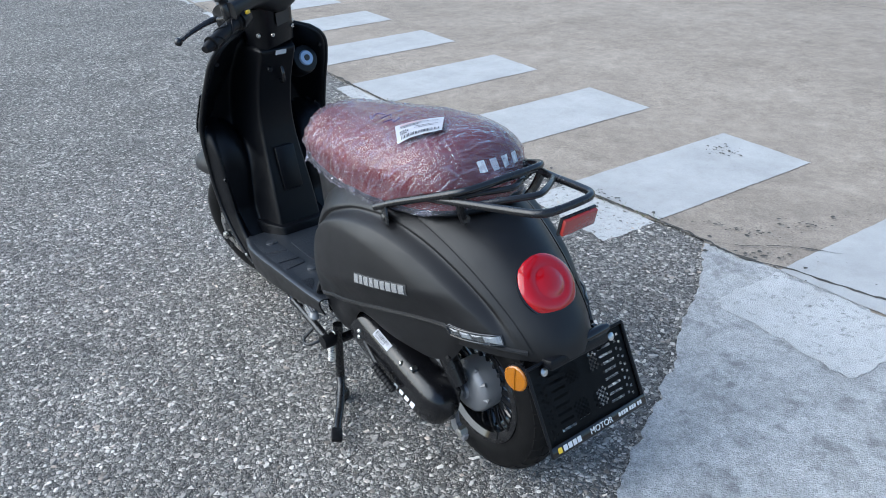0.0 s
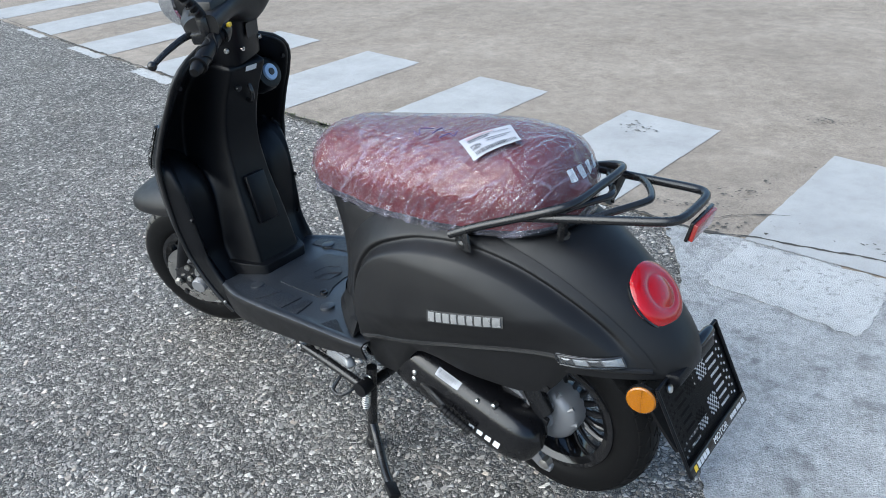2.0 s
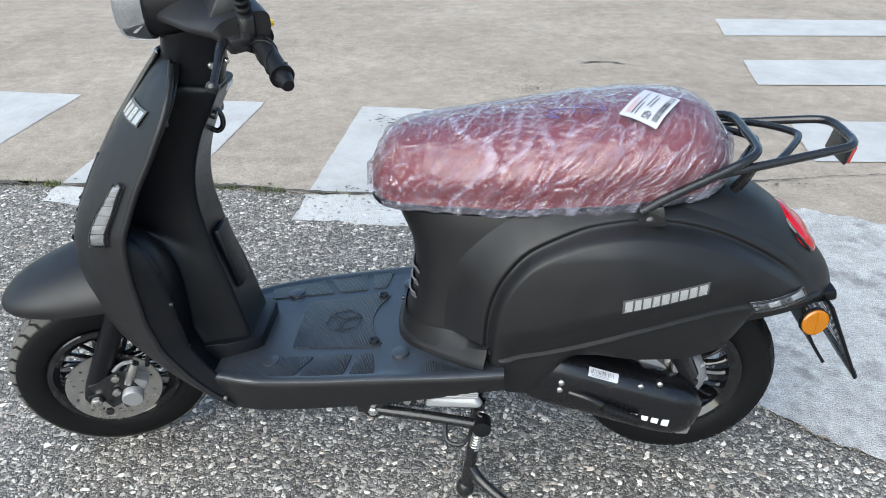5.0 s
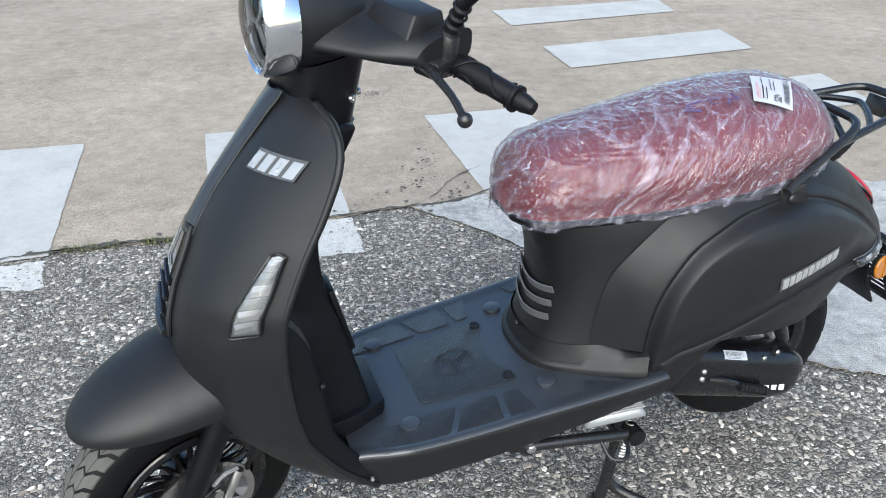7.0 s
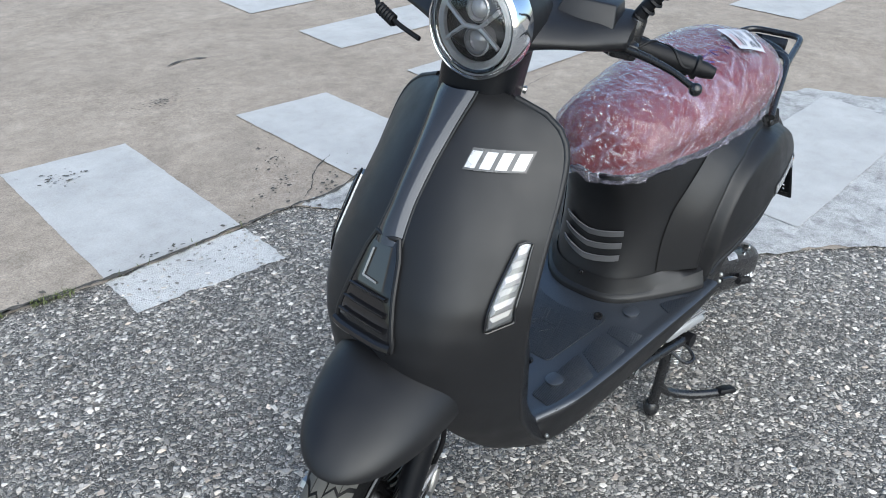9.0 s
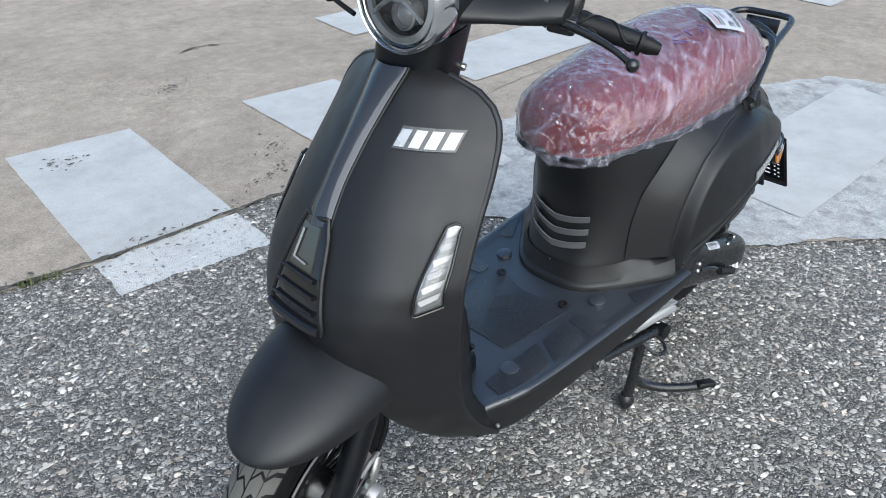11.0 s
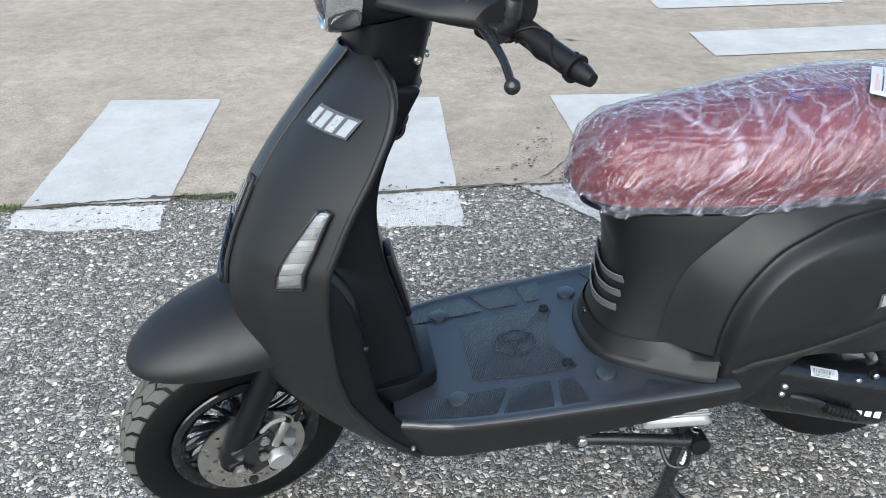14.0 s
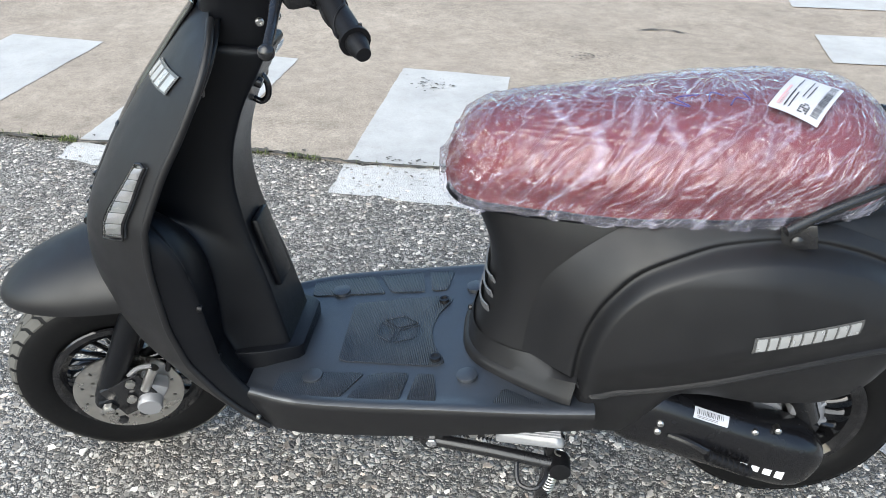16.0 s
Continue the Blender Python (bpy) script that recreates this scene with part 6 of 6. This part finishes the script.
def cowl(u, v):
    """The bar cover from the right switch to the left one: a thick wing with a low front edge."""
    y = -0.200 + 0.400 * u
    a = abs(y)
    xf = smooth_table(a, [(0, 1.055), (0.065, 1.049), (0.12, 1.022), (0.167, 1.000), (0.20, 0.965)], 0.02)
    xb = smooth_table(a, [(0, 0.885), (0.10, 0.895), (0.20, 0.885)], 0.02)
    zm = smooth_table(a, [(0, 0.962), (0.10, 0.966), (0.20, 0.968)], 0.02)
    rz = smooth_table(a, [(0, 0.060), (0.04, 0.048), (0.075, 0.025), (0.12, 0.019), (0.20, 0.021)], 0.015)
    ang = 2 * math.pi * v
    c, s = math.cos(ang), math.sin(ang)
    n = 3.2
    x = (xf + xb) / 2 + (xf - xb) / 2 * math.copysign(abs(c) ** (2 / n), c)
    z = zm + rz * math.copysign(abs(s) ** (2 / n), s) * (1 - 0.25 * c - 0.30 * max(c, 0.0) ** 2)
    return Vector((x - 0.12 * a, y * 0.945, z - 0.13 * (x - (xf + xb) / 2)))


bm = grid(cowl, 60, 36, wrap_v=True)
for e in (0, 1):
    bmesh.ops.contextual_create(bm, geom=[q for q in bm.edges if q.is_boundary and q.verts[0].co.y * (1 if e else -1) > 0])
cw = part("handlebar_cover", bm, BLACK, scooter, "matte black handlebar cover", move=S, angle=55)
for side in (1, -1):
    cx, cy, cz = 0.925, 0.123, 0.978
    vs = [(cx + dx, side * (cy + dy), cz + dz) for dz, fx, fy in ((0.0, 1.0, 1.0), (0.030, 0.80, 0.84)) for dx, dy in ((0.036 * fx - 0.012 * (dz > 0), -0.044 * fy), (0.024 * fx - 0.012 * (dz > 0), 0.044 * fy), (-0.040 * fx - 0.004 * (dz > 0), 0.044 * fy), (-0.034 * fx - 0.004 * (dz > 0), -0.044 * fy))]
    bm = bmesh.new()
    q = [bm.verts.new(p) for p in vs]
    for f in ((0, 1, 2, 3), (4, 5, 6, 7), (0, 1, 5, 4), (1, 2, 6, 5), (2, 3, 7, 6), (3, 0, 4, 7)):
        bm.faces.new([q[k] for k in f])
    bmesh.ops.bevel(bm, geom=bm.edges[:], offset=0.003, segments=2, affect="EDGES", profile=0.5)
    part("cap", bm, BLACK, cw, move=S)

# head lamp: shell, chrome ring, reflector, bars, glass
LC0 = Vector((1.056, 0.044, 0.971))
ML = along(LC0, LC0 + Vector((1, 0.115, 0.03))) @ Matrix.Rotation(radians(90), 4, "Z") @ Matrix.Diagonal((0.94, 0.94, 0.94, 1))
hl = part("head_lamp", lathe([(0, -0.155), (0.030, -0.150), (0.052, -0.130), (0.064, -0.09), (0.070, -0.04), (0.0715, 0.0), (0.068, 0.004)], ML, 48), BLACK, scooter, "round head lamp with a chrome ring")
part("chrome_ring", lathe([(0.0700, -0.034), (0.0760, -0.032), (0.0778, -0.022), (0.0780, 0.006), (0.0760, 0.013), (0.0720, 0.016), (0.0690, 0.012), (0.0685, -0.004)], ML, 64), CHROME, hl, "bright chrome ring", angle=60)
part("bowl", lathe([(0.0675, 0.006), (0.060, -0.012), (0.035, -0.030), (0, -0.034)], ML, 48), DARKLENS, hl)
part("light_ring", lathe([(0.0635, 0.000), (0.0635, 0.006), (0.061, 0.0075), (0.054, 0.0065), (0.0525, 0.004), (0.0525, 0.0)], ML, 64), RINGW, hl, "pale ring light")
for x0, r in ((-0.024, 0.021), (0.022, 0.019)):
    mm = ML @ Matrix.Translation((x0, 0, -0.004))
    lm = part("projector_lamp", lathe([(r, -0.02), (r, 0.001), (r * 0.9, 0.003), (r * 0.75, -0.002), (r * 0.45, 0.004), (0, 0.006)], mm, 28), PROJ, hl, "round projector lamp")
    part("projector_rim", lathe([(r, -0.002), (r * 1.06, 0.002), (r * 0.97, 0.004)], mm, 28), FOIL, lm)
# in the lamp's own frame +x points down the lamp's face
part("lamp_bar", tube([ML @ Vector((-0.001, -0.013, 0.010)), ML @ Vector((-0.001, 0.013, 0.010))], 0.0036, 6, 1), BARG, hl)
for sgn in (1, -1):
    for pts in ([(-0.001, sgn * 0.012), (-0.010, sgn * 0.026), (-0.026, sgn * 0.046)], [(-0.001, sgn * 0.012), (0.010, sgn * 0.026), (0.026, sgn * 0.044)]):
        part("lamp_bar", tube([ML @ Vector((a, b, 0.010)) for a, b in pts], 0.0034, 6, 3), BARG, hl)
part("lamp_glass", lathe([(0.0668, 0.010), (0.060, 0.017), (0.045, 0.023), (0.025, 0.027), (0, 0.028)], ML, 48), LAMPGLASS, hl, "clear domed glass", angle=60)

# stem cover below
def stem(u, v):
    z = 0.925 - 0.112 * u
    a = 2 * math.pi * v
    cx = 0.980 + 0.16 * (0.915 - z)
    c, s = math.cos(a), math.sin(a)
    n = 3.0
    return Vector((cx + (0.058 - 0.004 * u) * math.copysign(abs(c) ** (2 / n), c), (0.062 - 0.004 * u) * math.copysign(abs(s) ** (2 / n), s), z - 0.012 * c))


bm = grid(stem, 14, 40, wrap_v=True)
bmesh.ops.contextual_create(bm, geom=[q for q in bm.edges if q.is_boundary and q.verts[0].co.z < 0.86])
st = part("stem_cover", bm, PLASTIC, scooter, "black stem cover with small screws", move=S)
for side in (1, -1):
    part("screw", screw((0.962, side * 0.061, 0.862), (-0.15, side, 0), 0.006), STEEL, st, move=S)
    part("screw", screw((0.9365, side * 0.036, 0.858), (-1, side * 0.3, 0), 0.0055), STEEL, st, move=S)
lab = part("warning_label", box((0.001, 0.045, 0.034), Matrix.Translation((0.9245, 0.0, 0.893)) @ Matrix.Rotation(radians(-9), 4, "Y"), 0.0), INK, st, "dark warning label with red and white lines", move=S)
for k in range(5):
    part("printed_line", box((0.0006, 0.038, 0.0022), Matrix.Translation((0.9236 + 0.0009 * k, 0.0, 0.905 - 0.0058 * k)) @ Matrix.Rotation(radians(-9), 4, "Y"), 0.0), REDINK if k == 0 else WHITE, lab, move=S)
part("steering_column", tube([(1.0, 0, 0.85), (1.06, 0, 0.72), (1.15, 0, 0.52)], 0.03, 16, 2), STEELB, scooter)

for side in (1, -1):
    G = S @ (SWEEP if side > 0 else MIRROR @ SWEEP @ MIRROR)
    gi, ge = Vector((0.903, side * 0.182, 0.955)), Vector((0.889, side * 0.302, 0.944))
    grip = part("handgrip", tube([gi, gi.lerp(ge, 0.06), gi.lerp(ge, 0.08), gi.lerp(ge, 0.5), gi.lerp(ge, 0.86), gi.lerp(ge, 0.88), ge.lerp(gi, 0.08)], [0.0190, 0.0190, 0.0145, 0.0150, 0.0145, 0.0180, 0.0180], 18, 1), RUBBER, scooter, "black ribbed rubber handgrip", move=G)
    part("bar_end", tube([ge.lerp(gi, 0.08), ge.lerp(gi, 0.0), ge + (ge - gi) * 0.13], [0.0125, 0.0125, 0.0085], 16, 1), RUBBER, grip, move=G)
    m = along(gi, ge)
    L = (ge - gi).length
    for k in range(3):
        pts = []
        for t in np.linspace(0.14, 0.82, 12):
            a = 2.1 * k + 1.1 * math.sin(t * 9 + k)
            pts.append(m @ Vector((0.0155 * math.cos(a), 0.0155 * math.sin(a), L * t)))
        part("grip_rib", tube(pts, 0.0018, 6, 2), RUBBER, grip, move=G)
    sw = part("switch_housing", tube([gi + (gi - ge) * 0.28, gi + (gi - ge) * 0.12, gi], [0.022, 0.026, 0.025], 16, 2), PLASTIC, scooter, "black switch housing", move=G)
    part("mirror_boss", lathe([(0.013, -0.02), (0.013, 0.012), (0.010, 0.016), (0, 0.016)], pose(0.917, side * 0.190, 0.985), 16), STEELB, sw, move=G)
    part("button", box((0.008, 0.012, 0.008), pose(0.878, side * 0.165, 0.970), 0.002), YELLOW if side > 0 else STEEL, sw, move=G)
    part("lever", tube([(0.952, side * 0.182, 0.962), (0.962, side * 0.215, 0.963), (0.974, side * 0.260, 0.958), (0.986, side * 0.294, 0.949)], [0.0085, 0.0072, 0.006, 0.006], 10, 5, flat=0.8), STEELB, scooter, "black brake lever with a ball end", move=G)
    part("lever_ball", lathe([(0.0095 * math.sin(k * math.pi / 10), -0.0095 * math.cos(k * math.pi / 10)) for k in range(11)], pose(0.987, side * 0.297, 0.948), 16), STEELB, scooter, move=G)
    part("lever_perch", box((0.045, 0.042, 0.026), frame_at((0.930, side * 0.182, 0.957), (1, 0.2 * side, 0), (0, 1, 0)), 0.007), STEELB, scooter, move=G)
    stalk = part("mirror_stalk", tube([(0.917, side * 0.190, 0.988), (0.918, side * 0.193, 1.010), (0.923, side * 0.210, 1.040), (0.932, side * 0.238, 1.068), (0.942, side * 0.270, 1.092), (0.950, side * 0.300, 1.125)], [0.012, 0.0105, 0.009, 0.008, 0.0075, 0.007], 12, 5), RUBBER, scooter, "black mirror stalk with a rubber boot", move=G)
    for k in range(4):
        p = Vector((0.918, side * 0.192, 1.002)).lerp(Vector((0.924, side * 0.212, 1.042)), k / 3)
        part("boot_ring", lathe([(0.0095, -0.003), (0.0125, 0), (0.0095, 0.003)], along(p, p + Vector((0.015, side * 0.05, 0.10))), 14), RUBBER, stalk, move=G)
part("brake_cable", tube([(0.925, -0.19, 0.950), (0.955, -0.205, 0.945), (0.985, -0.185, 0.930), (1.0, -0.14, 0.918), (1.01, -0.10, 0.91)], 0.004, 8, 6), RUBBER, scooter, "black cable with a coiled boot", move=S)
part("cable_boot", coil((0.985, -0.185, 0.930), (0.998, -0.150, 0.920), 0.007, 6, 0.003), RUBBER, scooter, move=S)
